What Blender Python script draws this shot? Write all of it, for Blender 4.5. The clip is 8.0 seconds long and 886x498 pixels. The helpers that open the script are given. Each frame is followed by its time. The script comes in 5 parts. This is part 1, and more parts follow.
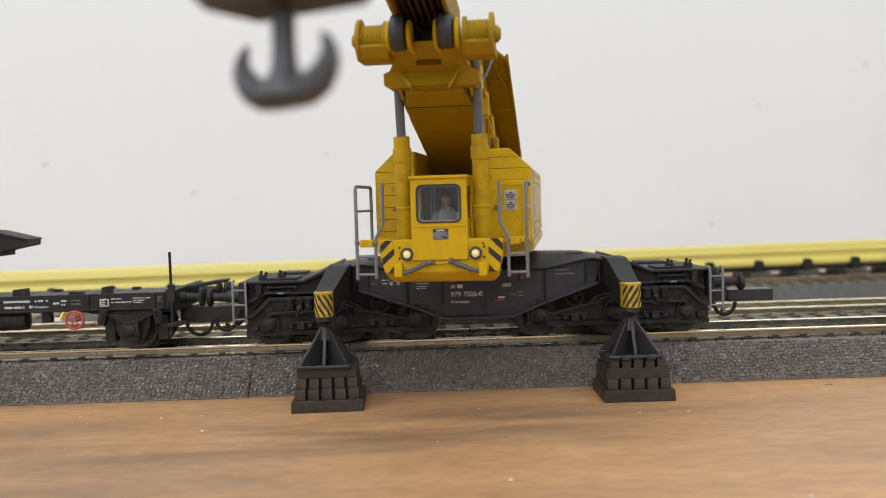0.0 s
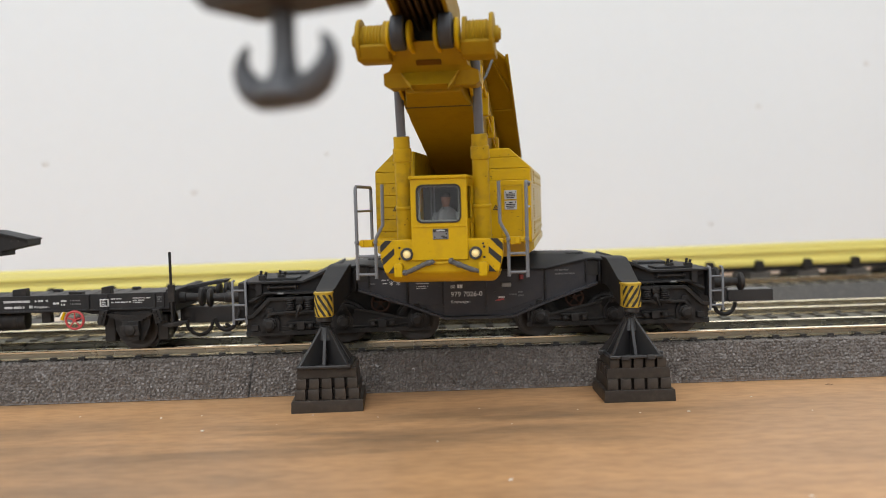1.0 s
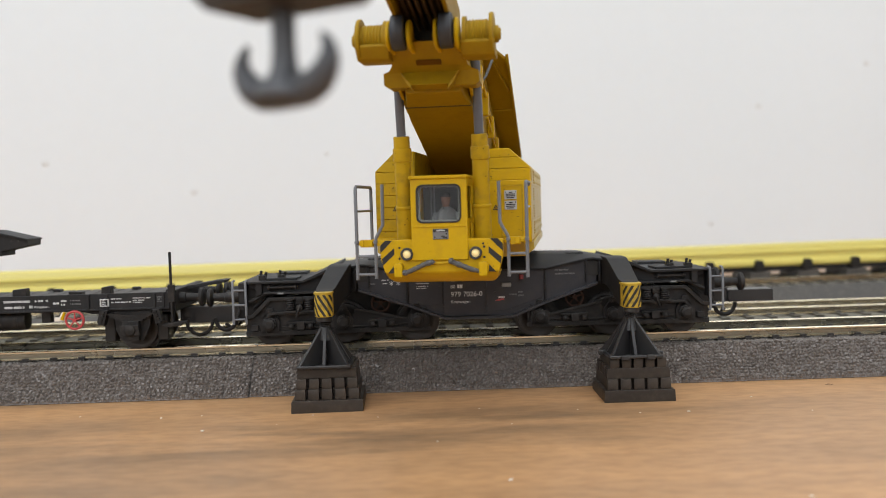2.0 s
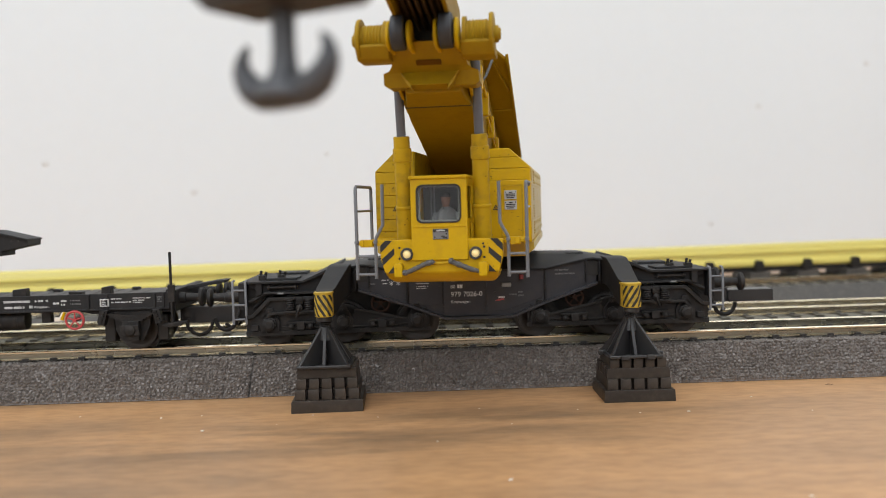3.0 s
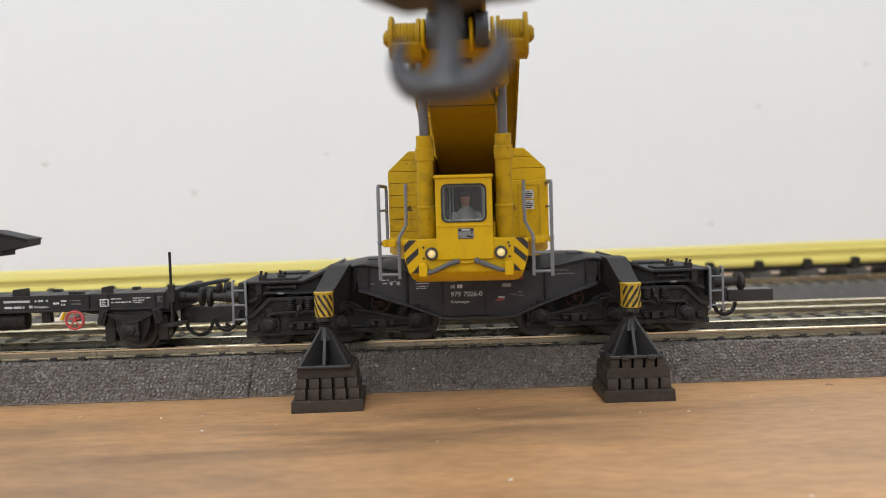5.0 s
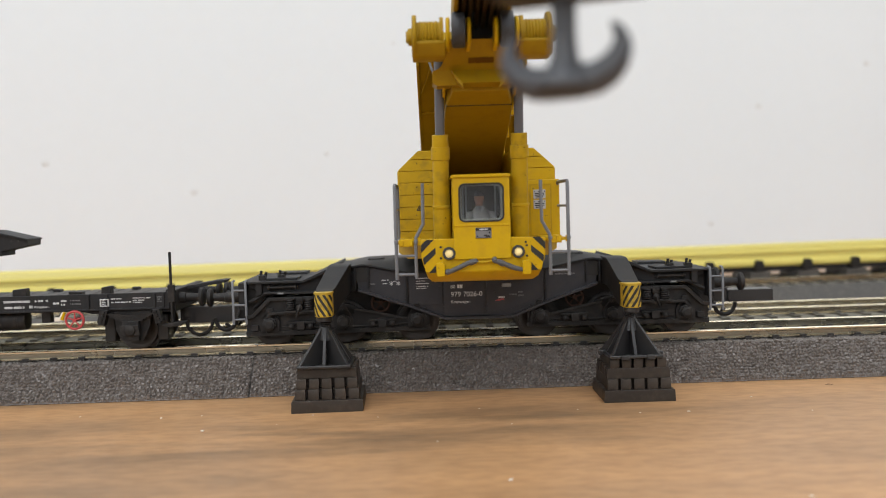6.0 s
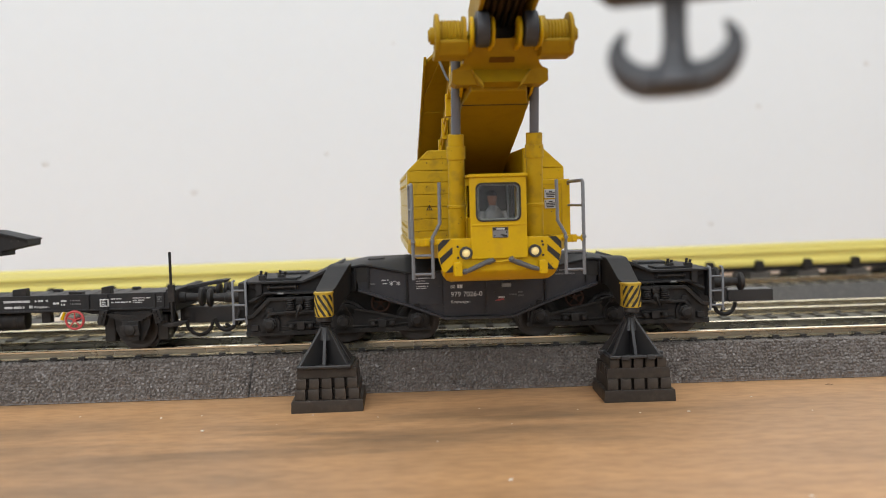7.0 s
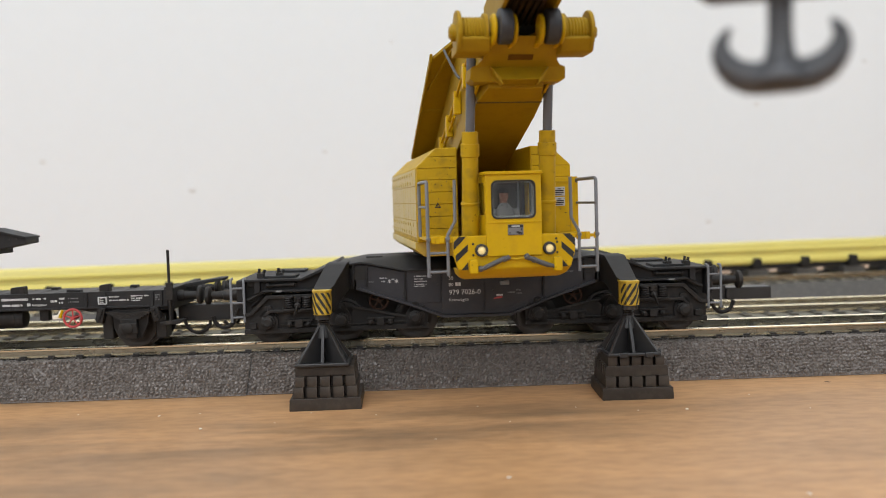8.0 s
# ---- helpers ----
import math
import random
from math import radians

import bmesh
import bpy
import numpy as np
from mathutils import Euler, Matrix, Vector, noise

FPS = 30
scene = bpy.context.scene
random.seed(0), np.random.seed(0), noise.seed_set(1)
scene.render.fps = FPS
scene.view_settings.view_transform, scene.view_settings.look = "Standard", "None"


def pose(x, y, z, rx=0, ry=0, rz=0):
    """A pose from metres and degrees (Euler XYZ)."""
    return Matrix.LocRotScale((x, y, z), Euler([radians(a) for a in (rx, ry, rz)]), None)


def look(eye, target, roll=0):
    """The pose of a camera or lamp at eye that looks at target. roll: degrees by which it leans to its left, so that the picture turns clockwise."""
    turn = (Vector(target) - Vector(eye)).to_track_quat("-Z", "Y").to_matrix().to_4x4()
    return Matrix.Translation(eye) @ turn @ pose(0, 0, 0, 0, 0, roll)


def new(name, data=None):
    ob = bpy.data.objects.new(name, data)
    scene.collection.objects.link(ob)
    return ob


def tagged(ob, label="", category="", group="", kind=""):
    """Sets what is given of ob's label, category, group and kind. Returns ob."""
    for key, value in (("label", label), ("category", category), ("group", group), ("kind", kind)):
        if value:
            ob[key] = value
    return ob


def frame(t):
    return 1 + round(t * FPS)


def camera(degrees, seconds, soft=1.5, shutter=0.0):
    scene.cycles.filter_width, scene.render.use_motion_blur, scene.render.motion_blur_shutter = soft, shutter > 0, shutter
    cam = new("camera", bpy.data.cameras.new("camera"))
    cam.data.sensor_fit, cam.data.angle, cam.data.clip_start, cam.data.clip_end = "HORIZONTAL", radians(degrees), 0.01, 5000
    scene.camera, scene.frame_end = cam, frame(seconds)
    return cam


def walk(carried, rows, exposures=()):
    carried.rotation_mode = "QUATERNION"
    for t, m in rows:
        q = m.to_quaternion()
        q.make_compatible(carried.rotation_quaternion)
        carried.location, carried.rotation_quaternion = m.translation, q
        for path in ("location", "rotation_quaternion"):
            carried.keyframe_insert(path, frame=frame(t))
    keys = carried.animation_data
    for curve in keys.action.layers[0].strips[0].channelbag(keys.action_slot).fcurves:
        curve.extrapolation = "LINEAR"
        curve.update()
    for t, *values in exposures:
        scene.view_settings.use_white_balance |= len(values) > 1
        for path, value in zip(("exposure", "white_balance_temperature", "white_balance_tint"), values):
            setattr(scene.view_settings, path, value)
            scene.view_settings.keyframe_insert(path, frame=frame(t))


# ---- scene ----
MM = 0.001                     # the models are H0 scale; lengths below are in millimetres


def place(x, y, z, rx=0, ry=0, rz=0):
    return pose(x * MM, y * MM, z * MM, rx, ry, rz)


# ---- camera ----
cam = camera(52.5, 8.0, soft=0.8)
cam.data.dof.use_dof = True
cam.data.dof.focus_distance = 0.212
cam.data.dof.aperture_fstop = 18.0


def eye_pose(yaw, pitch, roll):
    return place(-13.2, -247.1, 47.7, 90 + pitch, 0, -yaw) @ pose(0, 0, 0, 0, 0, roll)


STILL = eye_pose(1.10, -2.99, -1.65)
walk(cam, [(0, STILL), (7.8, STILL), (7.9, eye_pose(1.12, -3.01, -1.65)), (8.0, eye_pose(1.21, -3.13, -1.65))],
     exposures=[(0, 0.0), (8.0, 0.0)])

# ---- light ----
world = bpy.data.worlds.new("world")
scene.world = world
world.use_nodes = True
wn = world.node_tree.nodes
sky = wn.new("ShaderNodeTexSky")
sky.sky_type = "NISHITA"
sky.sun_disc = False
sky.sun_elevation = radians(40)
sky.sun_rotation = radians(200)
world.node_tree.links.new(sky.outputs[0], wn["Background"].inputs[0])
wn["Background"].inputs[1].default_value = 0.1


def added_area_light(name, m, w, h, power, colour):
    lamp = bpy.data.lights.new(name, "AREA")
    lamp.shape, lamp.size, lamp.size_y, lamp.energy, lamp.color = "RECTANGLE", w, h, power, colour
    ob = new(name, lamp)
    ob.matrix_world = m
    return ob


# two unseen area lamps, added over the table's front and behind the camera
added_area_light("added_top_light", look((-0.3, -0.65, 1.68), (-0.3, -0.55, 0)), 3.3, 0.9, 33.3, (0.955, 0.985, 0.995))
added_area_light("added_area_light", look((-0.30, -1.47, 0.90), (-0.2, 0, 0.15)), 2.0, 1.0, 12.3, (0.94, 0.975, 1.0))


# ---- materials ----
def nodes_of(name):
    m = bpy.data.materials.new(name)
    m.use_nodes = True
    t = m.node_tree
    return m, t, t.nodes, t.links, t.nodes["Principled BSDF"]


def paint(name, colour, rough=0.5, metal=0.0, vary=0.18, fine=900.0, coarse=60.0, bump=0.15, dust=None, dust_amount=0.35, island=0.0, spec=0.5, specks=0.0, stretch=None):
    """Painted or moulded surface: two scales of tone, fine relief, optional dust, grime and sheen patches."""
    m, t, n, l, b = nodes_of(name)
    tc = n.new("ShaderNodeTexCoord")
    where = tc.outputs["Object"]
    if stretch:
        mp = n.new("ShaderNodeMapping")
        mp.inputs["Scale"].default_value = stretch
        l.new(where, mp.inputs[0])
        where = mp.outputs[0]
    a, c = n.new("ShaderNodeTexNoise"), n.new("ShaderNodeTexNoise")
    a.inputs["Scale"].default_value, c.inputs["Scale"].default_value = fine, coarse
    a.inputs["Detail"].default_value = c.inputs["Detail"].default_value = 5
    l.new(where, a.inputs["Vector"])
    l.new(where, c.inputs["Vector"])
    mix = n.new("ShaderNodeMix")
    mix.data_type = "RGBA"
    mix.inputs[6].default_value = (*[v * (1 - vary) for v in colour], 1)
    mix.inputs[7].default_value = (*[min(1, v * (1 + vary)) for v in colour], 1)
    add = n.new("ShaderNodeMath")
    add.operation = "ADD"
    half = n.new("ShaderNodeMath")
    half.operation = "MULTIPLY"
    half.inputs[1].default_value = 0.5
    l.new(a.outputs["Fac"], add.inputs[0])
    l.new(c.outputs["Fac"], add.inputs[1])
    l.new(add.outputs[0], half.inputs[0])
    l.new(half.outputs[0], mix.inputs[0])
    out = mix.outputs[2]
    if dust:
        ramp = n.new("ShaderNodeValToRGB")
        ramp.color_ramp.elements[0].position, ramp.color_ramp.elements[1].position = 0.5, 0.72
        d = n.new("ShaderNodeTexNoise")
        d.inputs["Scale"].default_value, d.inputs["Detail"].default_value = coarse * 4, 8
        l.new(tc.outputs["Object"], d.inputs["Vector"])
        l.new(d.outputs["Fac"], ramp.inputs[0])
        k = n.new("ShaderNodeMath")
        k.operation = "MULTIPLY"
        k.inputs[1].default_value = dust_amount
        l.new(ramp.outputs[0], k.inputs[0])
        m2 = n.new("ShaderNodeMix")
        m2.data_type = "RGBA"
        m2.inputs[7].default_value = (*dust, 1)
        l.new(out, m2.inputs[6])
        l.new(k.outputs[0], m2.inputs[0])
        out = m2.outputs[2]
    if specks:
        sp = n.new("ShaderNodeTexNoise")
        sp.inputs["Scale"].default_value, sp.inputs["Detail"].default_value = 1100, 2
        l.new(tc.outputs["Object"], sp.inputs["Vector"])
        sr = n.new("ShaderNodeMapRange")
        sr.inputs[1].default_value, sr.inputs[2].default_value = 0.71, 0.76
        sr.inputs[4].default_value = specks
        l.new(sp.outputs["Fac"], sr.inputs[0])
        m3 = n.new("ShaderNodeMix")
        m3.data_type = "RGBA"
        m3.inputs[7].default_value = (0.05, 0.035, 0.01, 1)
        l.new(out, m3.inputs[6])
        l.new(sr.outputs[0], m3.inputs[0])
        out = m3.outputs[2]
    if island:
        info = n.new("ShaderNodeObjectInfo")
        h = n.new("ShaderNodeHueSaturation")
        r = n.new("ShaderNodeMapRange")
        r.inputs[3].default_value, r.inputs[4].default_value = 1 - island, 1 + island
        l.new(info.outputs["Random"], r.inputs[0])
        l.new(r.outputs[0], h.inputs["Value"])
        l.new(out, h.inputs["Color"])
        out = h.outputs[0]
    l.new(out, b.inputs["Base Color"])
    rr = n.new("ShaderNodeMapRange")
    rr.inputs[3].default_value, rr.inputs[4].default_value = max(0.03, rough - 0.1), min(1, rough + 0.12)
    l.new(c.outputs["Fac"], rr.inputs[0])
    l.new(rr.outputs[0], b.inputs["Roughness"])
    b.inputs["Metallic"].default_value = metal
    b.inputs["Specular IOR Level"].default_value = spec
    if bump:
        bp = n.new("ShaderNodeBump")
        bp.inputs["Strength"].default_value, bp.inputs["Distance"].default_value = bump, 0.0001
        l.new(a.outputs["Fac"], bp.inputs["Height"])
        l.new(bp.outputs[0], b.inputs["Normal"])
    return m


def wood_table():
    m, t, n, l, b = nodes_of("table_wood")
    tc, mp = n.new("ShaderNodeTexCoord"), n.new("ShaderNodeMapping")
    mp.inputs["Scale"].default_value = (8, 30, 40)
    mp.inputs["Rotation"].default_value = (0, 0, radians(-1.5))
    l.new(tc.outputs["Object"], mp.inputs[0])
    a = n.new("ShaderNodeTexNoise")
    a.inputs["Scale"].default_value, a.inputs["Detail"].default_value, a.inputs["Distortion"].default_value = 0.9, 8, 1.3
    l.new(mp.outputs[0], a.inputs[0])
    mp2 = n.new("ShaderNodeMapping")
    mp2.inputs["Scale"].default_value = (190, 460, 400)
    l.new(tc.outputs["Object"], mp2.inputs[0])
    f = n.new("ShaderNodeTexNoise")
    f.inputs["Scale"].default_value, f.inputs["Detail"].default_value = 1.0, 6
    l.new(mp2.outputs[0], f.inputs[0])
    r = n.new("ShaderNodeValToRGB")
    e = r.color_ramp.elements
    e[0].position, e[0].color = 0.30, (0.25, 0.148, 0.076, 1)
    e[1].position, e[1].color = 0.64, (0.54, 0.30, 0.138, 1)
    k = r.color_ramp.elements.new(0.46)
    k.color = (0.42, 0.238, 0.113, 1)
    l.new(a.outputs["Fac"], r.inputs[0])
    g = n.new("ShaderNodeMix")
    g.data_type, g.blend_type = "RGBA", "MULTIPLY"
    g.inputs[0].default_value = 0.5
    rf = n.new("ShaderNodeValToRGB")
    rf.color_ramp.elements[0].position, rf.color_ramp.elements[0].color = 0.3, (0.55, 0.5, 0.45, 1)
    rf.color_ramp.elements[1].position, rf.color_ramp.elements[1].color = 0.6, (1, 1, 1, 1)
    l.new(f.outputs["Fac"], rf.inputs[0])
    l.new(r.outputs[0], g.inputs[6])
    l.new(rf.outputs[0], g.inputs[7])
    l.new(g.outputs[2], b.inputs["Base Color"])
    b.inputs["Roughness"].default_value = 0.42
    bp = n.new("ShaderNodeBump")
    bp.inputs["Strength"].default_value, bp.inputs["Distance"].default_value = 0.25, 0.0002
    l.new(f.outputs["Fac"], bp.inputs["Height"])
    l.new(bp.outputs[0], b.inputs["Normal"])
    return m


def glow(name, colour, strength):
    m, t, n, l, b = nodes_of(name)
    b.inputs["Base Color"].default_value = (*colour, 1)
    b.inputs["Emission Color"].default_value = (*colour, 1)
    b.inputs["Emission Strength"].default_value = strength
    return m


def clear(name, tint=(1, 1, 1)):
    m, t, n, l, b = nodes_of(name)
    b.inputs["Base Color"].default_value = (*tint, 1)
    b.inputs["Transmission Weight"].default_value = 1
    b.inputs["Roughness"].default_value, b.inputs["IOR"].default_value = 0.03, 1.45
    return m


WOOD = wood_table()
WALL = paint("wall_paint", (0.76, 0.77, 0.77), 0.85, vary=0.025, fine=120, coarse=3, bump=0.1)
CEIL = paint("ceiling_paint", (0.82, 0.82, 0.80), 0.9, vary=0.02, fine=60, coarse=2)
FLOOR = paint("floor_boards", (0.30, 0.20, 0.12), 0.5, vary=0.2, fine=40, coarse=3)
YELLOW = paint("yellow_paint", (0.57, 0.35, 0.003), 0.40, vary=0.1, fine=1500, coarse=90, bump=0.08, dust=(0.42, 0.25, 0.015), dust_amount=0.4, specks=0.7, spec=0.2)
# darker yellow: grime plus the left house's shade, both in the colour
YELLOW_FLAT = paint("darker_grimy_yellow", (0.47, 0.29, 0.006), 0.5, vary=0.08, fine=1500, coarse=90, bump=0.08, dust=(0.19, 0.125, 0.02), dust_amount=0.6, specks=0.8, spec=0.2)
# glossier yellow; its pale tone and patches paint in the house side's sheen
SHEEN_Y = paint("painted_sheen_yellow", (0.50, 0.34, 0.03), 0.36, vary=0.12, fine=1500, coarse=70, bump=0.06, dust=(0.42, 0.32, 0.10), dust_amount=0.5, specks=0.5, spec=0.6)
# crane yellow darkened for the boom: the underside's shade is in the colour
BOOM_Y = paint("boom_shaded_yellow", (0.335, 0.205, 0.006), 0.5, vary=0.12, fine=1500, coarse=80, bump=0.08, dust=(0.24, 0.13, 0.01), dust_amount=0.4, spec=0.18)
WORN_Y = paint("worn_yellow_paint", (0.50, 0.33, 0.02), 0.5, vary=0.15, fine=1500, coarse=160, bump=0.1, dust=(0.06, 0.045, 0.02), dust_amount=0.65, specks=0.8)
# lemon yellow with the beam's highlight streaks painted as stretched tone
LEMON = paint("lemon_highlight_streaks", (0.66, 0.56, 0.15), 0.3, vary=0.3, fine=60, coarse=9, bump=0.05, stretch=(0.25, 3, 60))
BLACK = paint("black_paint", (0.026, 0.024, 0.022), 0.5, vary=0.3, bump=0.1, spec=0.3)
FRAME = paint("frame_grey", (0.021, 0.0205, 0.021), 0.52, vary=0.25, fine=1200, coarse=110, bump=0.12, dust=(0.042, 0.037, 0.033), dust_amount=0.3, spec=0.2)
# lighter frame grey: light falling on the mid frame is put into the colour
PANEL = paint("frame_lit_grey", (0.034, 0.034, 0.039), 0.45, vary=0.18, fine=1200, coarse=90, bump=0.1, dust=(0.062, 0.053, 0.048), dust_amount=0.35, spec=0.3)
BOGIE = paint("bogie_grey", (0.017, 0.0155, 0.0145), 0.52, vary=0.3, fine=1200, coarse=130, bump=0.18, dust=(0.060, 0.048, 0.040), dust_amount=0.45, spec=0.25)
JACK = paint("jack_grey_plastic", (0.028, 0.027, 0.027), 0.33, vary=0.2, fine=1200, coarse=120, bump=0.15, spec=0.35)
CRIB = paint("crib_plastic", (0.036, 0.0275, 0.021), 0.46, vary=0.25, fine=1200, coarse=120, bump=0.25, dust=(0.085, 0.066, 0.05), dust_amount=0.4, island=0.12, spec=0.3)
DECK = paint("dusty_deck", (0.060, 0.055, 0.050), 0.6, vary=0.35, fine=700, coarse=80, bump=0.3)
HOOK = paint("hook_grey_plastic", (0.060, 0.062, 0.068), 0.42, vary=0.1, bump=0.05)
BLOCK = paint("block_dark_plastic", (0.035, 0.025, 0.018), 0.55, vary=0.2)
RAIL_SIDE = paint("rail_nickel", (0.30, 0.275, 0.215), 0.27, metal=0.9, vary=0.25)
RAIL = paint("rail_steel", (0.60, 0.53, 0.40), 0.18, metal=1.0, vary=0.1, fine=300, coarse=60, bump=0.05)
BALLAST = paint("ballast_plastic", (0.085, 0.075, 0.067), 0.5, vary=0.2, fine=1400, coarse=90, bump=0.2)
# near track's bed, coloured dark for the shade under the wagons
BED_TOP = paint("shaded_bed_plastic", (0.06, 0.052, 0.044), 0.2, vary=0.2, bump=0.03)
STONE = paint("ballast_stones", (0.128, 0.108, 0.094), 0.29, vary=0.3, fine=1300, coarse=45, bump=0.25)
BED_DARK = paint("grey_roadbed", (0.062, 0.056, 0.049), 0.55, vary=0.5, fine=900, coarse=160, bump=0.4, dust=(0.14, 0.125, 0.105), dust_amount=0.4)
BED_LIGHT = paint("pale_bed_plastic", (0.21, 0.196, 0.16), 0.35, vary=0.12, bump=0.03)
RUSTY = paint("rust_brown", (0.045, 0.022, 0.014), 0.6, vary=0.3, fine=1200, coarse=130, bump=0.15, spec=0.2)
TIE_FAR = paint("paler_sleeper_plastic", (0.075, 0.067, 0.054), 0.5, vary=0.25, island=0.2)
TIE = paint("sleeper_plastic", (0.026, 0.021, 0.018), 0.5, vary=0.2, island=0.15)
STEEL_GREY = paint("handrail_grey", (0.15, 0.155, 0.165), 0.4, vary=0.1, bump=0.05)
ROD = paint("piston_grey", (0.110, 0.117, 0.134), 0.28, vary=0.12, bump=0.03, stretch=(1, 1, 0.1))
HOSE = paint("rubber_hose", (0.085, 0.083, 0.08), 0.55, vary=0.2)
NOTICE = paint("notice_white", (0.47, 0.47, 0.46), 0.5, vary=0.05, bump=0)
SMUDGE = paint("wall_smudge", (0.69, 0.68, 0.66), 0.85, vary=0.1)
RUBBER = paint("wheel_dark_grey", (0.034, 0.036, 0.041), 0.5, vary=0.15)
DARK_RED = paint("dark_red_paint", (0.20, 0.022, 0.022), 0.5, vary=0.15)
RED = paint("red_paint", (0.42, 0.045, 0.045), 0.45, vary=0.1)
WHITE = paint("white_print", (0.62, 0.62, 0.61), 0.6, vary=0.08, bump=0)
GREY_PRINT = paint("grey_print", (0.17, 0.17, 0.17), 0.6, vary=0.1, bump=0)
STEEL_WHEEL = paint("wheel_steel", (0.034, 0.029, 0.025), 0.45, metal=0.3, vary=0.2)
PANE_EDGE = paint("window_frame_grey", (0.14, 0.14, 0.12), 0.5, vary=0.2)
SLOT = paint("brown_slot", (0.13, 0.06, 0.006), 0.7, vary=0.15, spec=0.1)
GLASS = clear("cab_glass")
LAMP = glow("headlamp_glow", (0.85, 0.66, 0.30), 0.30)
CHIP = paint("pale_crumb", (0.75, 0.68, 0.58), 0.7)
DARKIN = paint("cab_interior", (0.03, 0.028, 0.024), 0.6)
PALE_GREY = paint("figure_grey", (0.22, 0.225, 0.22), 0.6, vary=0.05)
FLESH = paint("figure_tan", (0.30, 0.13, 0.085), 0.6, vary=0.05)


# ---- mesh tools (millimetres) ----
def box(bm, x0, x1, y0, y1, z0, z1, m=None):
    vs = [bm.verts.new((x, y, z)) for x in (x0, x1) for y in (y0, y1) for z in (z0, z1)]
    if m is not None:
        for v in vs:
            v.co = m @ v.co
    for f in ((0, 1, 3, 2), (4, 6, 7, 5), (0, 4, 5, 1), (2, 3, 7, 6), (0, 2, 6, 4), (1, 5, 7, 3)):
        bm.faces.new([vs[i] for i in f])
    return vs


def prism(bm, pts, a, b, axis="y", m=None):
    """A polygon extruded from a to b along an axis; points are (x, z), (y, z) or (x, y)."""
    def at(p, h):
        v = Vector((p[0], h, p[1])) if axis == "y" else Vector((h, p[0], p[1])) if axis == "x" else Vector((p[0], p[1], h))
        return m @ v if m is not None else v
    A, B = [bm.verts.new(at(p, a)) for p in pts], [bm.verts.new(at(p, b)) for p in pts]
    n = len(pts)
    fs = [bm.faces.new(A), bm.faces.new(B[::-1])]
    for i in range(n):
        fs.append(bm.faces.new((A[i], B[i], B[(i + 1) % n], A[(i + 1) % n])))
    bmesh.ops.recalc_face_normals(bm, faces=fs)


def loft(bm, rings, closed_ends=True):
    """Rings of points joined one to the next."""
    R = [[bm.verts.new(p) for p in r] for r in rings]
    n = len(R[0])
    fs = []
    for a, b in zip(R, R[1:]):
        for i in range(n):
            fs.append(bm.faces.new((a[i], a[(i + 1) % n], b[(i + 1) % n], b[i])))
    if closed_ends:
        fs += [bm.faces.new(R[0][::-1]), bm.faces.new(R[-1])]
    bmesh.ops.recalc_face_normals(bm, faces=fs)


def ring(c, d, r, n=16, ry=None):
    d = Vector(d).normalized()
    u = d.orthogonal().normalized() if abs(d.z) > 0.9 else d.cross(Vector((0, 0, 1))).normalized()
    w = d.cross(u)
    return [Vector(c) + u * (r * math.cos(2 * math.pi * k / n)) + w * ((ry or r) * math.sin(2 * math.pi * k / n)) for k in range(n)]


def cyl(bm, p0, p1, r0, r1=None, n=20):
    d = Vector(p1) - Vector(p0)
    loft(bm, [ring(p0, d, r0, n), ring(p1, d, r0 if r1 is None else r1, n)])


def turned(bm, p0, d, profile, n=24):
    """A body of revolution: profile rows are (distance along d, radius)."""
    d = Vector(d).normalized()
    loft(bm, [ring(Vector(p0) + d * s, d, max(r, 0.01), n) for s, r in profile])


def tube(bm, pts, r, n=8):
    pts = [Vector(p) for p in pts]
    rings, u = [], None
    for i, p in enumerate(pts):
        d = (pts[min(i + 1, len(pts) - 1)] - pts[max(i - 1, 0)]).normalized()
        if u is None:
            u = d.orthogonal().normalized()
        u = (u - d * u.dot(d)).normalized()
        w = d.cross(u)
        rr = r[i] if isinstance(r, (list, tuple)) else r
        rings.append([p + (u * math.cos(2 * math.pi * k / n) + w * math.sin(2 * math.pi * k / n)) * rr for k in range(n)])
    loft(bm, rings)


def mesh_of(name, bm, material, smooth=35, bevel=0.0):
    bm.transform(Matrix.Scale(MM, 4))
    me = bpy.data.meshes.new(name)
    bm.to_mesh(me)
    bm.free()
    me.materials.append(material)
    for p in me.polygons:
        p.use_smooth = True
    me.set_sharp_from_angle(angle=radians(smooth))
    return me


def bevelled(ob, width, segments=2):
    mod = ob.modifiers.new("worn edges", "BEVEL")
    mod.width, mod.segments, mod.limit_method, mod.angle_limit = width * MM, segments, "ANGLE", radians(40)
    mod.harden_normals = False
    return ob


def thing(name, x, y, z, label, category, group="", kind=""):
    ob = new(name)
    ob.empty_display_size = 0.005
    ob.matrix_world = place(x, y, z)
    return tagged(ob, label, category, group, kind)


def part(name, bm, material, parent, label="", bevel=0.0, m=None, smooth=35):
    ob = new(name, mesh_of(name, bm, material, smooth))
    ob.parent = parent
    if m is not None:
        ob.matrix_basis = m
    if bevel:
        bevelled(ob, bevel)
    return tagged(ob, label)


def piece(name, me, parent, m):
    ob = new(name, me)
    ob.parent = parent
    ob.matrix_basis = m
    return ob


def solid(name, bm, material, label, category, kind="structure", bevel=0.0):
    ob = new(name, mesh_of(name, bm, material))
    if bevel:
        bevelled(ob, bevel)
    return tagged(ob, label, category, "", kind)


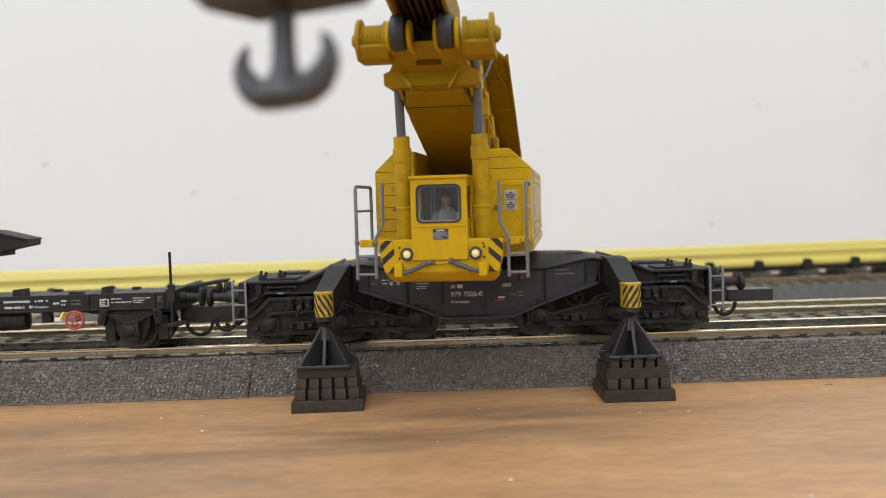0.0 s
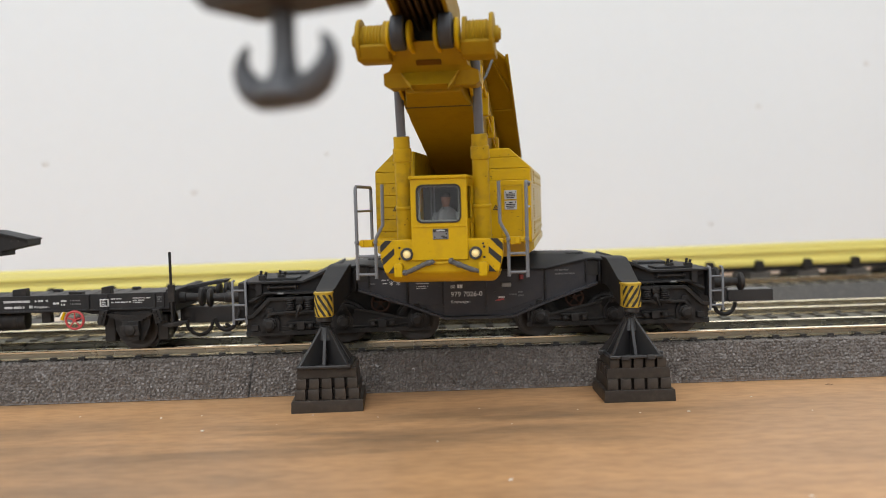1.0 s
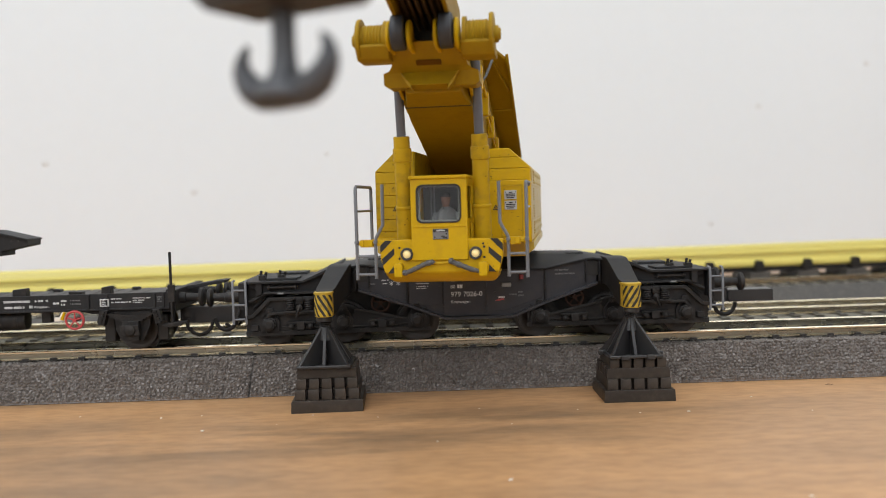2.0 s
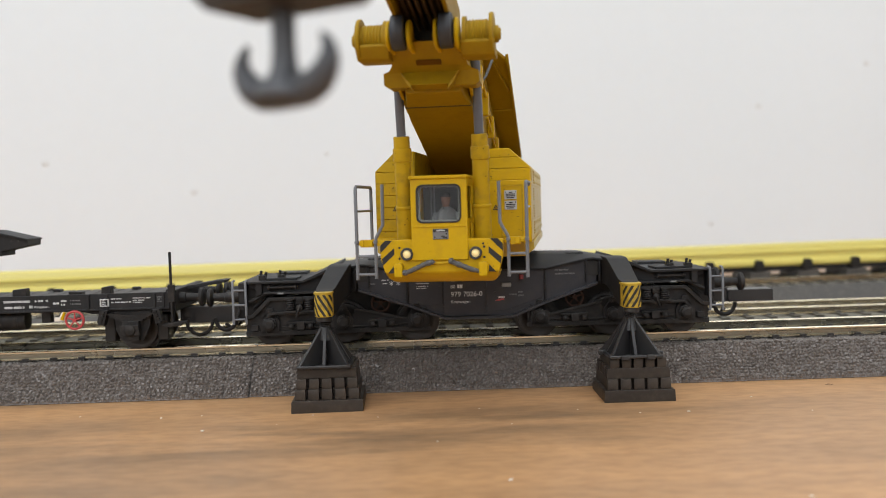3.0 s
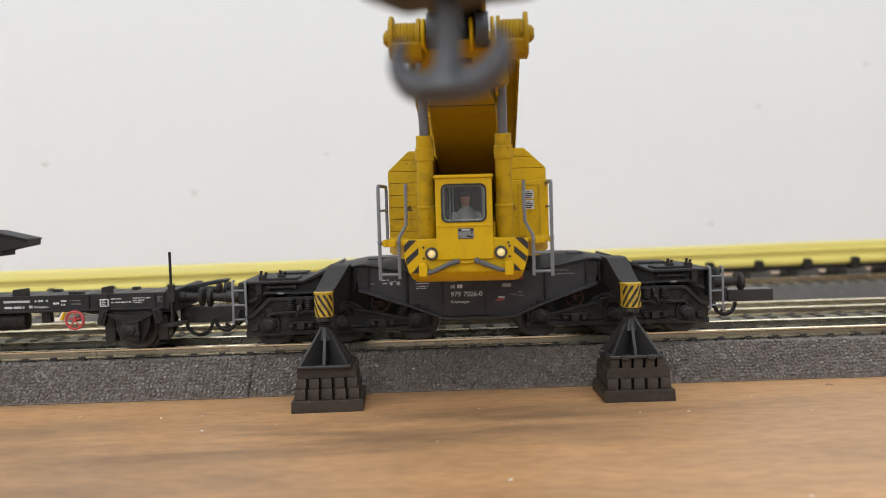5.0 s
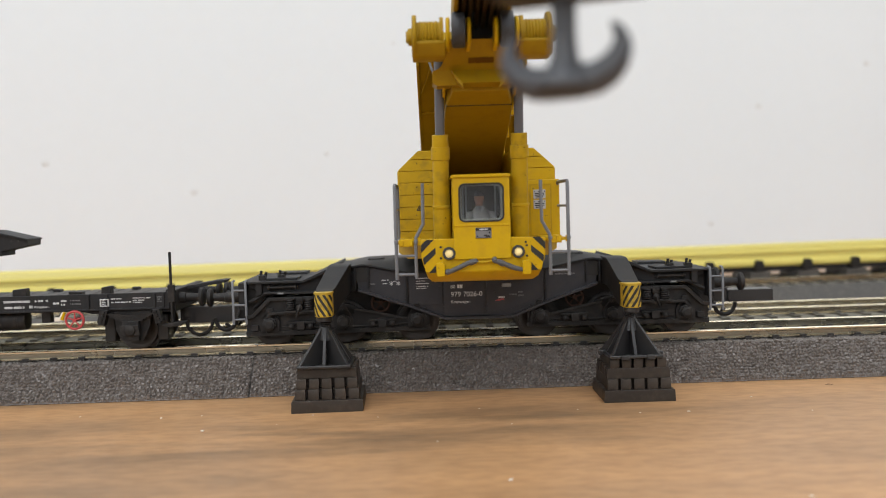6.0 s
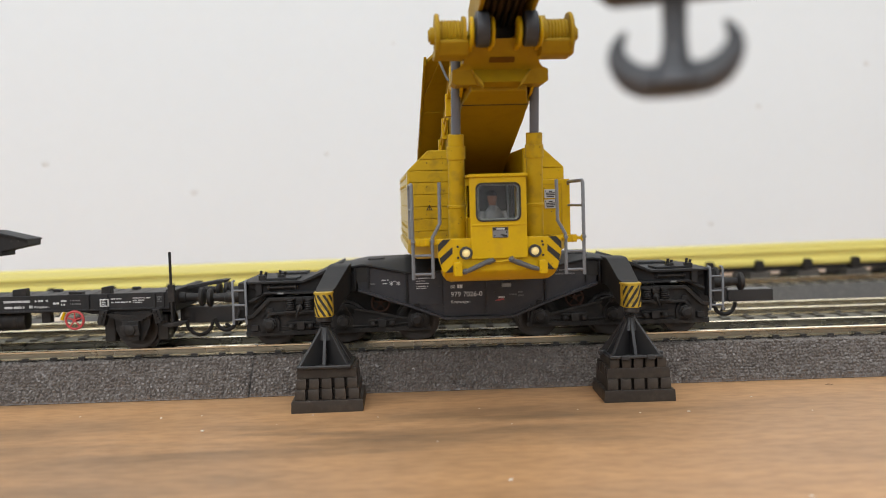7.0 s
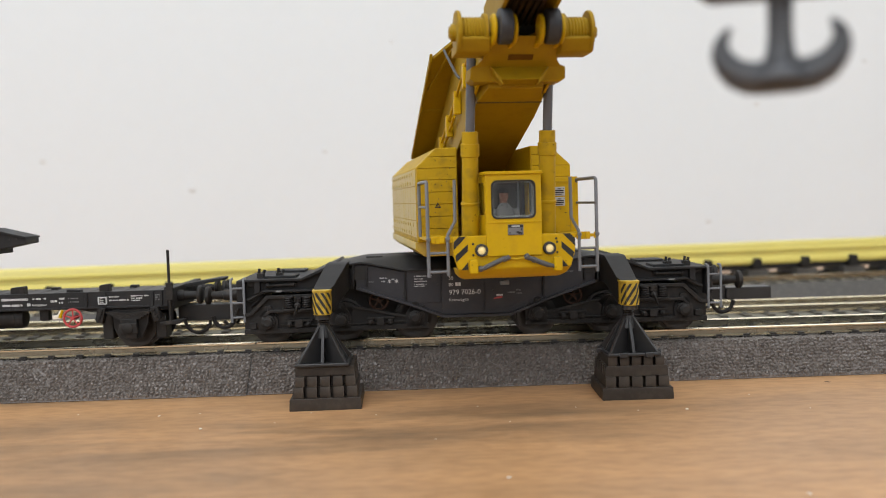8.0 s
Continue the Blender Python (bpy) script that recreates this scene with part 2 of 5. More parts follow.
def writing(text, size, parent, m, material, name="lettering"):
    """Lettering in the built-in font, turned into a thin mesh."""
    cu = bpy.data.curves.new(name, "FONT")
    cu.body, cu.size, cu.extrude = text, size * MM, 0.01 * MM
    tmp = bpy.data.objects.new(name, cu)
    me = bpy.data.meshes.new_from_object(tmp)
    bpy.data.objects.remove(tmp)
    me.materials.clear()
    me.materials.append(material)
    return piece(name, me, parent, m)


# ---- the room and the table ----
def room():
    bm = bmesh.new()
    box(bm, -800, 800, -420, 330, -28, 0)
    solid("table", bm, WOOD, "brown wood-grain tabletop with worn streaks", "table", bevel=1.5)
    bm = bmesh.new()
    for x in (-760, 700):
        for y in (-400, 250):
            box(bm, x, x + 60, y, y + 60, -750, -28)
    solid("table_legs", bm, WOOD, "square brown wooden table legs", "table")
    bm = bmesh.new()
    box(bm, -2000, 2000, -1600, 350, -780, -750)
    solid("floor", bm, FLOOR, "plain brown floor under the table", "floor")
    bm = bmesh.new()
    box(bm, -2000, 2000, 335, 400, -750, 1700)
    w = solid("wall_north", bm, WALL, "off-white painted wall with faint smudges behind the table", "wall")
    for x, z, r in ((-255, 79.5, 2.2), (-161, 58.8, 2.6), (-75, 81, 1.8), (275.8, 129.7, 1.9), (173, 29, 2.2), (205, 104, 2.0), (-30, 150, 1.2)):
        bm = bmesh.new()
        loft(bm, [ring((x, 334.9, z), (0, -1, 0), r, 14, r * 0.8), ring((x, 334.6, z), (0, -1, 0), r * 0.7, 14, r * 0.6)])
        part("smudge", bm, SMUDGE, w)
    bm = bmesh.new()
    box(bm, -2060, -2000, -1600, 400, -750, 1700)
    solid("wall_west", bm, WALL, "plain off-white painted wall", "wall")
    bm = bmesh.new()
    box(bm, 2000, 2060, -1600, 400, -750, 1700)
    solid("wall_east", bm, WALL, "plain off-white painted wall", "wall")
    bm = bmesh.new()          # south wall, its opening added for the lamp behind the camera
    box(bm, -2000, -1300, -1560, -1500, -750, 1700)
    box(bm, 700, 2000, -1560, -1500, -750, 1700)
    box(bm, -1300, 700, -1560, -1500, -750, 400)
    box(bm, -1300, 700, -1560, -1500, 1400, 1700)
    solid("wall_south", bm, WALL, "plain off-white wall with an added opening for light", "wall")
    bm = bmesh.new()          # ceiling, its opening added for the overhead lamp
    box(bm, -2000, -1980, -1500, 335, 1700, 1760)
    box(bm, 1380, 2000, -1500, 335, 1700, 1760)
    box(bm, -1980, 1380, -1500, -1120, 1700, 1760)
    box(bm, -1980, 1380, -180, 335, 1700, 1760)
    solid("ceiling", bm, CEIL, "plain white ceiling with an added opening for light", "ceiling")


room()


# ---- tracks ----
RAIL_TOP = 11.3
TIE_STEP = 7.4


def rail_mesh(x0, x1, name, material):
    bm = bmesh.new()
    prism(bm, [(-1.0, 0), (1.0, 0), (1.0, 0.3), (0.25, 0.55), (0.25, 1.55), (0.5, 1.75), (0.5, 2.2), (0.38, 2.35), (-0.38, 2.35), (-0.5, 2.2), (-0.5, 1.75), (-0.25, 1.55), (-0.25, 0.55), (-1.0, 0.3)], x0, x1, "x")
    return mesh_of(name, bm, material)


def ballast_sheet(x0, x1, foot, seed):
    """Moulded ballast from the foot up the slope and over the shoulder: flat-faced stones with sunk joints."""
    rng = np.random.default_rng(seed)
    step, cell = 0.24, 1.05
    slope = math.hypot(-13.9 - foot, 8.3)
    length = slope + 3.8
    nu, nv = int((x1 - x0) / step) + 1, int(length / step) + 1
    u, v = np.meshgrid(np.linspace(0, x1 - x0, nu), np.linspace(0, length, nv))
    u = u + rng.uniform(-0.08, 0.08, u.shape)
    gu, gv = int((x1 - x0) / cell) + 4, int(length / cell) + 4
    cu = (np.arange(gu)[None, :] - 1 + rng.uniform(0.15, 0.85, (gv, gu))) * cell
    cv = (np.arange(gv)[:, None] - 1 + rng.uniform(0.15, 0.85, (gv, gu))) * cell
    high, tu, tv = rng.uniform(0.4, 0.75, (gv, gu)), rng.uniform(-0.4, 0.4, (gv, gu)), rng.uniform(-0.5, 0.35, (gv, gu))
    iu, iv = np.floor(u / cell).astype(int) + 1, np.floor(v / cell).astype(int) + 1
    d1, d2, top = np.full(u.shape, 9.0), np.full(u.shape, 9.0), np.zeros(u.shape)
    for a in (-1, 0, 1):
        for b in (-1, 0, 1):
            j, i = np.clip(iv + a, 0, gv - 1), np.clip(iu + b, 0, gu - 1)
            du, dv = u - cu[j, i], v - cv[j, i]
            d = np.hypot(du, dv)
            near = d < d1
            d2 = np.where(near, d1, np.minimum(d2, d))
            top = np.where(near, high[j, i] + tu[j, i] * du + tv[j, i] * dv, top)
            d1 = np.where(near, d, d1)
    h = top * np.clip((d2 - d1) / 0.42, 0, 1) * np.clip(v / 0.5, 0.15, 1)
    ay, az = (-13.9 - foot) / slope, 8.3 / slope
    on = v < slope
    y = np.where(on, foot + v * ay - h * az, -13.9 + (v - slope))
    z = np.where(on, 0.12 + v * az + h * ay, 8.42 + h * 0.7)
    pts = np.stack([u + x0, y, np.maximum(z, 0.02)], -1).reshape(-1, 3) * MM
    k = np.arange(nu * nv).reshape(nv, nu)
    faces = np.stack([k[:-1, :-1], k[:-1, 1:], k[1:, 1:], k[1:, :-1]], -1).reshape(-1, 4)
    me = bpy.data.meshes.new("ballast")
    me.from_pydata(pts.tolist(), [], faces.tolist())
    me.materials.append(STONE)
    me.update()
    tagged(new("ballast", me), "dark grey moulded ballast stones along the track bed", "ballast", "", "stuff")


def ballast():
    ballast_sheet(-165, -58.9, -23.0, 3)
    ballast_sheet(-58.7, 165, -22.4, 8)


def track(y, x0, x1, near, label, seed, turn=0):
    t = thing("railway_track", 0, y, 0, label, "track", "model railway tracks")
    t.matrix_world = place(0, y, 0, 0, 0, turn)
    bm = bmesh.new()
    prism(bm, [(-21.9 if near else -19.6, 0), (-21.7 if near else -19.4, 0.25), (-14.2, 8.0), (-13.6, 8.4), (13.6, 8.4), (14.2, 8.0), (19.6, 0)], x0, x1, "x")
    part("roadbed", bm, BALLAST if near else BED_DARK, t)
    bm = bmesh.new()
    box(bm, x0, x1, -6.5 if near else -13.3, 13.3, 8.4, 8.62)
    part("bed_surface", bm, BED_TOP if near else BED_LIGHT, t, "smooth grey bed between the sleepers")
    # sleepers with their rail chairs
    bm = bmesh.new()
    box(bm, -1.15, 1.15, -10.6 if near else -13.4, 13.4, 8.3, 9.1)
    for s in (-1, 1):
        for o in (-1.45, 0.85):
            box(bm, -0.8, 0.8, s * 8.25 + o - 0.1, s * 8.25 + o + 0.7, 8.9, 9.55)
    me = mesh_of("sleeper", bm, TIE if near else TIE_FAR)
    k = 0
    while x0 + 3 + k * TIE_STEP < x1 - 2:
        piece("sleeper", me, t, place(x0 + 3 + k * TIE_STEP, 0, 0))
        k += 1
    # centre contact studs
    bm = bmesh.new()
    cyl(bm, (0, 0, 8.8), (0, 0, 9.6), 0.45, 0.3, 8)
    me = mesh_of("contact_stud", bm, STEEL_WHEEL)
    for j in range(0, k, 1):
        piece("contact_stud", me, t, place(x0 + 3 + j * TIE_STEP, 0, 0))
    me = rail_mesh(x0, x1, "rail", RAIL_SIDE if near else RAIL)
    bm = bmesh.new()
    prism(bm, [(-0.53, 1.85), (0.53, 1.85), (0.53, 2.22), (0.38, 2.38), (-0.38, 2.38), (-0.53, 2.22)], x0, x1, "x")
    # brighter strip along the near rail's foot draws its highlight line
    if near:
        prism(bm, [(-1.04, 0.1), (-1.04, 0.34), (-0.55, 0.5), (-0.55, 0.38)], x0, x1, "x")
    top = mesh_of("railhead", bm, RAIL)
    for s in (-1, 1):
        r = piece("rail", me, t, place(0, s * 8.25, RAIL_TOP - 2.35))
        piece("railhead", top, r, Matrix())
    if near:
        bm = bmesh.new()
        box(bm, -58.9, -58.5, -8.8, -7.7, RAIL_TOP - 0.5, RAIL_TOP + 0.02)
        part("rail_joint", bm, BLACK, t, "dark gap where two rails meet")
    return t


track(0, -330, 330, True, "model track with steel rails on a dark grey moulded ballast bed", 3.0)
track(43, -330, 330, False, "second model track running close behind the first", 5.0)
track(125, -380, 380, False, "rear model track with steel rails and grey roadbed", 7.0, 6.8)


ballast()


# ---- the long yellow load on the rear track ----
def yellow_load():
    t = thing("long_rail_load", 0, 146, RAIL_TOP, "long lemon-yellow beam load on dark supports on the rear track", "load")
    t.matrix_world = place(0, 125.5, RAIL_TOP, 0, 0, 6.8)
    bm = bmesh.new()
    prism(bm, [(-5.6, 4.7), (-5.6, 7.4), (-4.6, 8.0), (-4.6, 13.0), (-3.8, 14.2), (7, 14.2), (7, 4.7)], -330, 330, "x")
    part("beam", bm, LEMON, t, bevel=0.3)
    bm = bmesh.new()
    prism(bm, [(-6.3, 5.6), (-5.5, 5.2), (-5.5, 6.9), (-6.3, 6.7)], -330, 330, "x")
    part("lower_strip", bm, LEMON, t)
    bm = bmesh.new()
    prism(bm, [(-5.3, 10.4), (-4.5, 10.0), (-4.5, 11.6), (-5.3, 11.2)], -330, 330, "x")
    part("upper_strip", bm, LEMON, t)
    bm = bmesh.new()
    box(bm, -330, 330, -4.4, 6, 2.6, 4.7)
    part("deck", bm, BLACK, t, "dark underframe")
    bm = bmesh.new()
    prism(bm, [(-2.0, 3.2), (2.0, 3.2), (1.7, 6.4), (1.0, 7.6), (-1.0, 7.6), (-1.7, 6.4)], -8.2, -4.4)
    cap = mesh_of("support_cap", bm, BOGIE)
    bm = bmesh.new()
    box(bm, -4.6, 4.6, -8.4, 8.4, 0, 2.6)
    foot = mesh_of("support_foot", bm, BED_DARK)
    for k in range(28):
        x = -292.5 + k * 22.2
        piece("support_cap", cap, t, place(x, 0, 0))
        piece("support_foot", foot, t, place(x, 0, 0))
    return t


yellow_load()


# ---- the crane's six-axle running carriage (world x along the track) ----
DOWN = place(0, 0, -RAIL_TOP)


def wheel_mesh(r=5.1):
    bm = bmesh.new()
    turned(bm, (0, -1.4, 0), (0, 1, 0), [(0, 0.8), (0.0, r - 1.2), (-0.1, r - 1.0), (0.0, r), (2.2, r), (2.3, r + 0.75), (2.9, r + 0.75), (3.0, r - 0.6), (3.0, 0.8)], 32)
    return mesh_of("wheel", bm, STEEL_WHEEL)


def helical(bm, x, y, z0, z1, r, turns=5, wire=0.28):
    n = turns * 12
    tube(bm, [(x + r * math.cos(k * math.pi / 6), y + r * math.sin(k * math.pi / 6), z0 + (z1 - z0) * k / n) for k in range(n + 1)], wire, 6)


def axlebox_mesh():
    bm = bmesh.new()
    prism(bm, [(-2.3, -2.3), (2.3, -2.3), (2.5, 0.6), (1.5, 2.4), (0.9, 3.0), (-0.9, 3.0), (-1.5, 2.4), (-2.5, 0.6)], -0.9, 0.6)
    turned(bm, (0, -0.9, 0), (0, -1, 0), [(0, 1.9), (0.8, 1.9), (0.9, 1.6), (1.7, 1.5), (1.8, 1.2), (2.0, 0.9)], 8)
    return mesh_of("axlebox", bm, BOGIE)


def buffer_parts(t, x, y, z, s, m):
    """A side buffer that points along s (1 or -1) from the headstock at x."""
    bm = bmesh.new()
    turned(bm, (x, y, z), (s, 0, 0), [(0, 2.0), (0.7, 2.0), (0.8, 1.55), (4.2, 1.45), (4.3, 1.2), (7.6, 1.0)], 20)
    b = part("buffer", bm, BOGIE, t, m=m)
    bm = bmesh.new()
    turned(bm, (x + s * 7.4, y, z), (s, 0, 0), [(0, 0.9), (0.5, 2.35), (1.2, 2.45), (1.5, 2.2), (1.65, 0.1)], 24)
    part("buffer_head", bm, BOGIE, b)


def slanted(bm, x0, x1, z0, z1, slope, period, u, t=0.04):
    """Black bars climbing by slope along x, cut to the facet; u is the way already gone round the body."""
    for k in range(-6, 8):
        a, b = z0 + k * period + slope * u, z0 + k * period + slope * (u + x1 - x0)
        out = [(x0, a), (x1, b), (x1, b + period * 0.46), (x0, a + period * 0.46)]
        for lim, up in ((z0, True), (z1, False)):
            src, out = out, []
            for p, q in zip(src, src[1:] + src[:1]):
                ip, iq = (p[1] >= lim) == up, (q[1] >= lim) == up
                if ip:
                    out.append(p)
                if ip != iq:
                    f = (lim - p[1]) / (q[1] - p[1])
                    out.append((p[0] + f * (q[0] - p[0]), lim))
            if len(out) < 3:
                break
        if len(out) >= 3:
            prism(bm, out, -t, t)


def dashes(bm, x0, x1, z, h, y):
    """A line of print too small to read: short bars with gaps between them."""
    rnd = random.Random(int(x0 * 31 + z * 7))
    x = x0
    while x < x1 - 0.1:
        w = min(rnd.uniform(0.1, 0.26), x1 - x)
        box(bm, x, x + w, y, y + 0.3, z - h * rnd.uniform(0.7, 1.0), z + h)
        x += w + (0.36 if rnd.random() < 0.13 else rnd.uniform(0.07, 0.12))


def carriage():
    t = thing("crane_carriage", 0, 0, RAIL_TOP, "dark grey six-axle crane carriage with weathered frame", "rail wagon")
    # central well frame
    bm = bmesh.new()
    prism(bm, [(-8.6, 17.6), (8.8, 17.6), (18, 21.2), (31, 25.6), (31.5, 31.6), (28, 31.6), (17.8, 29.5), (-18.4, 29.5), (-28, 31.6), (-31.5, 31.6), (-31, 25.6), (-18, 21.2)], -14.6, 14.6)
    main = part("main_frame", bm, PANEL, t, bevel=0.15, m=DOWN)
    # top plate: level in the middle, its edges dipping between the arms
    bm = bmesh.new()
    loft(bm, [[(x, -15.6, e), (x, -9.5, c), (x, 9.5, c), (x, 15.6, e), (x, 15.6, e - 0.5), (x, 9.5, c - 3), (x, -9.5, c - 3), (x, -15.6, e - 0.5)] for x, e, c in ((-37, 31.3, 31.5), (-30, 32.3, 32.8), (-28, 32.1, 32.9), (-18.4, 30.0, 33.1), (17.8, 30.0, 33.1), (28, 32.1, 32.9), (30, 32.3, 32.8), (37, 31.3, 31.5))])
    part("top_plate", bm, FRAME, main, bevel=0.1)
    for x in (-26.5, 26.5):
        bm = bmesh.new()
        box(bm, x - 2.2, x + 2.2, -8.5, -3.5, 32.7, 33.3)
        part("deck_hatch", bm, FRAME, main, bevel=0.2)
    bm = bmesh.new()
    low = [(-31, 25.6), (-18, 21.2), (-8.6, 17.6), (8.8, 17.6), (18, 21.2), (31, 25.6)]
    for a, b in zip(low, low[1:]):
        prism(bm, [(a[0], a[1] - 0.35), (b[0], b[1] - 0.35), (b[0], b[1] + 0.35), (a[0], a[1] + 0.35)], -16.3, -14.4)
    part("bottom_flange", bm, PANEL, main, bevel=0.08)
    for x in (-18.4, 17.6):
        bm = bmesh.new()
        box(bm, x - 0.25, x + 0.25, -15.4, -14.5, 21.4, 29.6)
        part("stiffener", bm, FRAME, main, bevel=0.06)
    bm = bmesh.new()
    box(bm, -8.9, 1.8, -15.0, -14.5, 18.0, 29.6)
    part("number_panel", bm, PANEL, main, "smooth dark grey panel with white lettering", bevel=0.08)
    bm = bmesh.new()
    box(bm, -18.1, -9.2, -14.85, -14.5, 21.2, 29.6)
    part("side_panel", bm, PANEL, main, bevel=0.08)
    bm = bmesh.new()
    prism(bm, [(2.3, 19.0), (7.3, 19.0), (17.0, 22.4), (17.0, 29.4), (2.3, 29.4)], -14.75, -14.4)
    part("door_panel", bm, PANEL, main, "dark grey door panel with a fine seam", bevel=0.08)
    bm = bmesh.new()
    for x, z in ((-9.9, 25.8), (-18.9, 24.0), (-18.9, 22.8), (4.4, 23.9)):
        cyl(bm, (x, -15.5, z), (x, -14.6, z), 0.22, n=8)
    part("door_latches", bm, BLACK, main)
    for x in (-30.0, 30.0):           # deep pockets beside the outrigger arms, their shade drawn by black plates
        bm = bmesh.new()
        for a in (-1.7, 1.7):
            box(bm, x + a - 0.25, x + a + 0.25, -15.5, -14.5, 26, 31.6)
        part("web_plate", bm, FRAME, main, bevel=0.06)
        bm = bmesh.new()
        box(bm, x - 1.4, x + 1.4, -14.8, -14.4, 27.6, 31.2)
        part("pocket_shade", bm, BLACK, main)
    # handwheel and red tap on the frame
    bm = bmesh.new()
    box(bm, 6.2, 8.6, -16.0, -14.7, 25.3, 26.4)
    part("valve", bm, PALE_GREY, main, "pale grey metal valve block", bevel=0.15)
    bm = bmesh.new()
    box(bm, 10.8, 11.8, -16.2, -14.9, 27.2, 28.4)
    part("red_tap", bm, DARK_RED, main, "small dark red tap", bevel=0.15)
    # lettering
    writing("979 7026-0", 1.8, main, place(-7.1, -15.02, 23.1, 90), WHITE)
    writing("80", 1.25, main, place(-7.1, -15.02, 25.3, 90), WHITE)
    writing("30", 1.25, main, place(-7.1, -15.02, 27.0, 90), WHITE)
    writing("Kranwagen", 1.12, main, place(-7.1, -15.02, 21.4, 90), WHITE)
    bm = bmesh.new()
    for x0, x1, z in ((-16.0, -11.2, 28.1), (-16.0, -13.6, 27.4), (-16.0, -12.6, 26.75), (-16.0, -12.9, 26.0), (-16.0, -13.2, 25.5), (-24.9, -23.0, 27.9), (-24.6, -23.4, 27.0)):
        dashes(bm, x0, x1, z, 0.13, -15.05 if x0 > -9 else -14.9 if x0 > -18.2 else -14.66)
    for x0 in (-5.35, -4.6):
        box(bm, x0, x0 + 0.62, -15.05, -14.9, 25.3, 26.2)
    for a in (-22.4, -20.6):           # two crossed tool marks with a bracket between them
        for q in (35, 90, 145):
            box(bm, -0.55, 0.55, -0.03, 0.03, -0.07, 0.07, Matrix.Translation((a, -14.68, 27.0)) @ Matrix.Rotation(radians(q), 4, "Y"))
    box(bm, -21.9, -21.1, -14.72, -14.62, 27.45, 27.6)
    part("small_print", bm, WHITE, main, "illegible white print in short lines")
    bm = bmesh.new()
    for x0, x1, z in ((20.2, 23.8, 29.2), (20.2, 25.4, 28.2), (8.2, 10.1, 23.2), (10.5, 12.0, 23.8), (10.5, 12.0, 22.9), (-27.8, -26.4, 27.0)):
        dashes(bm, x0, x1, z, 0.2, -14.85 if x0 < 17 else -14.66)
    part("faded_print", bm, GREY_PRINT, main, "faded grey print")
    bm = bmesh.new()
    prism(bm, [(4.5, 21.6), (6.9, 21.9), (6.7, 22.3), (4.7, 22.0)], -14.9, -14.7)
    part("red_mark", bm, RED, main, "small red painted mark")
    bm = bmesh.new()
    dashes(bm, 5.2, 7.0, 22.6, 0.22, -14.95)
    part("mark_print", bm, WHITE, main)
    wheel, abox = wheel_mesh(), axlebox_mesh()
    for s in (-1, 1):
        def X(*v):
            return [(s * a, b) for a, b in v]
        # raised shoulders and outer deck
        bm = bmesh.new()
        prism(bm, X((31.6, 25.2), (31.6, 31.8), (37.2, 31.6), (45.4, 28.0), (59.6, 28.0), (59.6, 27.0), (55.2, 25.4), (44, 25.2)), -13.4, 13.4)
        deck = part("end_deck", bm, FRAME, t, bevel=0.12, m=DOWN)
        bm = bmesh.new()
        prism(bm, X((36.4, 31.4), (36.8, 32.2), (45.3, 28.5), (60.2, 28.5), (60.2, 28.0), (45.2, 27.9)), -15.3, 15.3)
        part("deck_plate", bm, FRAME, deck, bevel=0.1)
        bm = bmesh.new()
        prism(bm, X((38, 25.0), (55.4, 25.2), (55.4, 25.7), (38, 25.6)), -15.2, -13.2)
        part("lower_flange", bm, FRAME, deck, bevel=0.08)
        for y0, y1 in ((-14.6, -4.5), (4.5, 14.6)):          # raised cover sheets on the deck
            bm = bmesh.new()
            prism(bm, X((47.0, 28.5), (47.0, 29.1), (55.2, 29.1), (55.2, 28.5)), y0 + 2.4, y1)
            part("cover_sheet", bm, FRAME, deck, bevel=0.12)
        bm = bmesh.new()
        cyl(bm, (s * 47.4, -14.3, 26.9), (s * 54.0, -14.3, 26.8), 0.42, n=12)
        for x in (46.9, 53.6):
            turned(bm, (s * x, -14.3, 26.9), (s, 0, 0), [(0, 0.3), (0.15, 0.62), (0.7, 0.62), (0.85, 0.3)], 12)
            box(bm, s * x - 0.3, s * x + 0.3, -14.2, -13.3, 26.5, 27.3)
        part("air_cylinder", bm, BOGIE, deck)
        bm = bmesh.new()
        box(bm, s * 51.0 - 0.75, s * 51.0 + 0.75, -15.35, -15.15, 25.15, 25.55)
        part("label_plate", bm, PALE_GREY, deck, "small pale label plate")
        bm = bmesh.new()
        tube(bm, [(s * 54.0, -14.0, 25.6), (s * 55.4, -14.0, 25.2), (s * 58.2, -14.0, 23.6), (s * 59.4, -14.0, 23.2)], 0.5, 8)
        tube(bm, [(s * 55.6, -12.6, 24.0), (s * 58.6, -12.6, 21.4)], 0.4, 8)
        part("brake_pipe", bm, BOGIE, deck)
        bm = bmesh.new()
        prism(bm, X((55.9, 25.2), (57.4, 24.6), (57.4, 28.1), (55.9, 28.1)), -14.9, -13.2)
        part("end_bracket", bm, FRAME, deck, bevel=0.12)
        for x in (51.4, 56.4):
            bm = bmesh.new()
            box(bm, s * x - 0.9, s * x + 0.9, -11, -8.6, 28.4, 29.8)
            cyl(bm, (s * x - 0.5, -10, 29.6), (s * x - 0.3, -10, 31.0), 0.4, n=8)
            cyl(bm, (s * x + 0.6, -9.2, 29.6), (s * x + 0.9, -9.2, 30.6), 0.4, n=8)
            part("deck_lug", bm, BOGIE, deck, bevel=0.1)
        bm = bmesh.new()
        box(bm, min(s * 60.2, s * 62), max(s * 60.2, s * 62), -14.6, 14.6, 21.2, 28.3)
        head = part("headstock", bm, FRAME, t, bevel=0.15, m=DOWN)
        bm = bmesh.new()
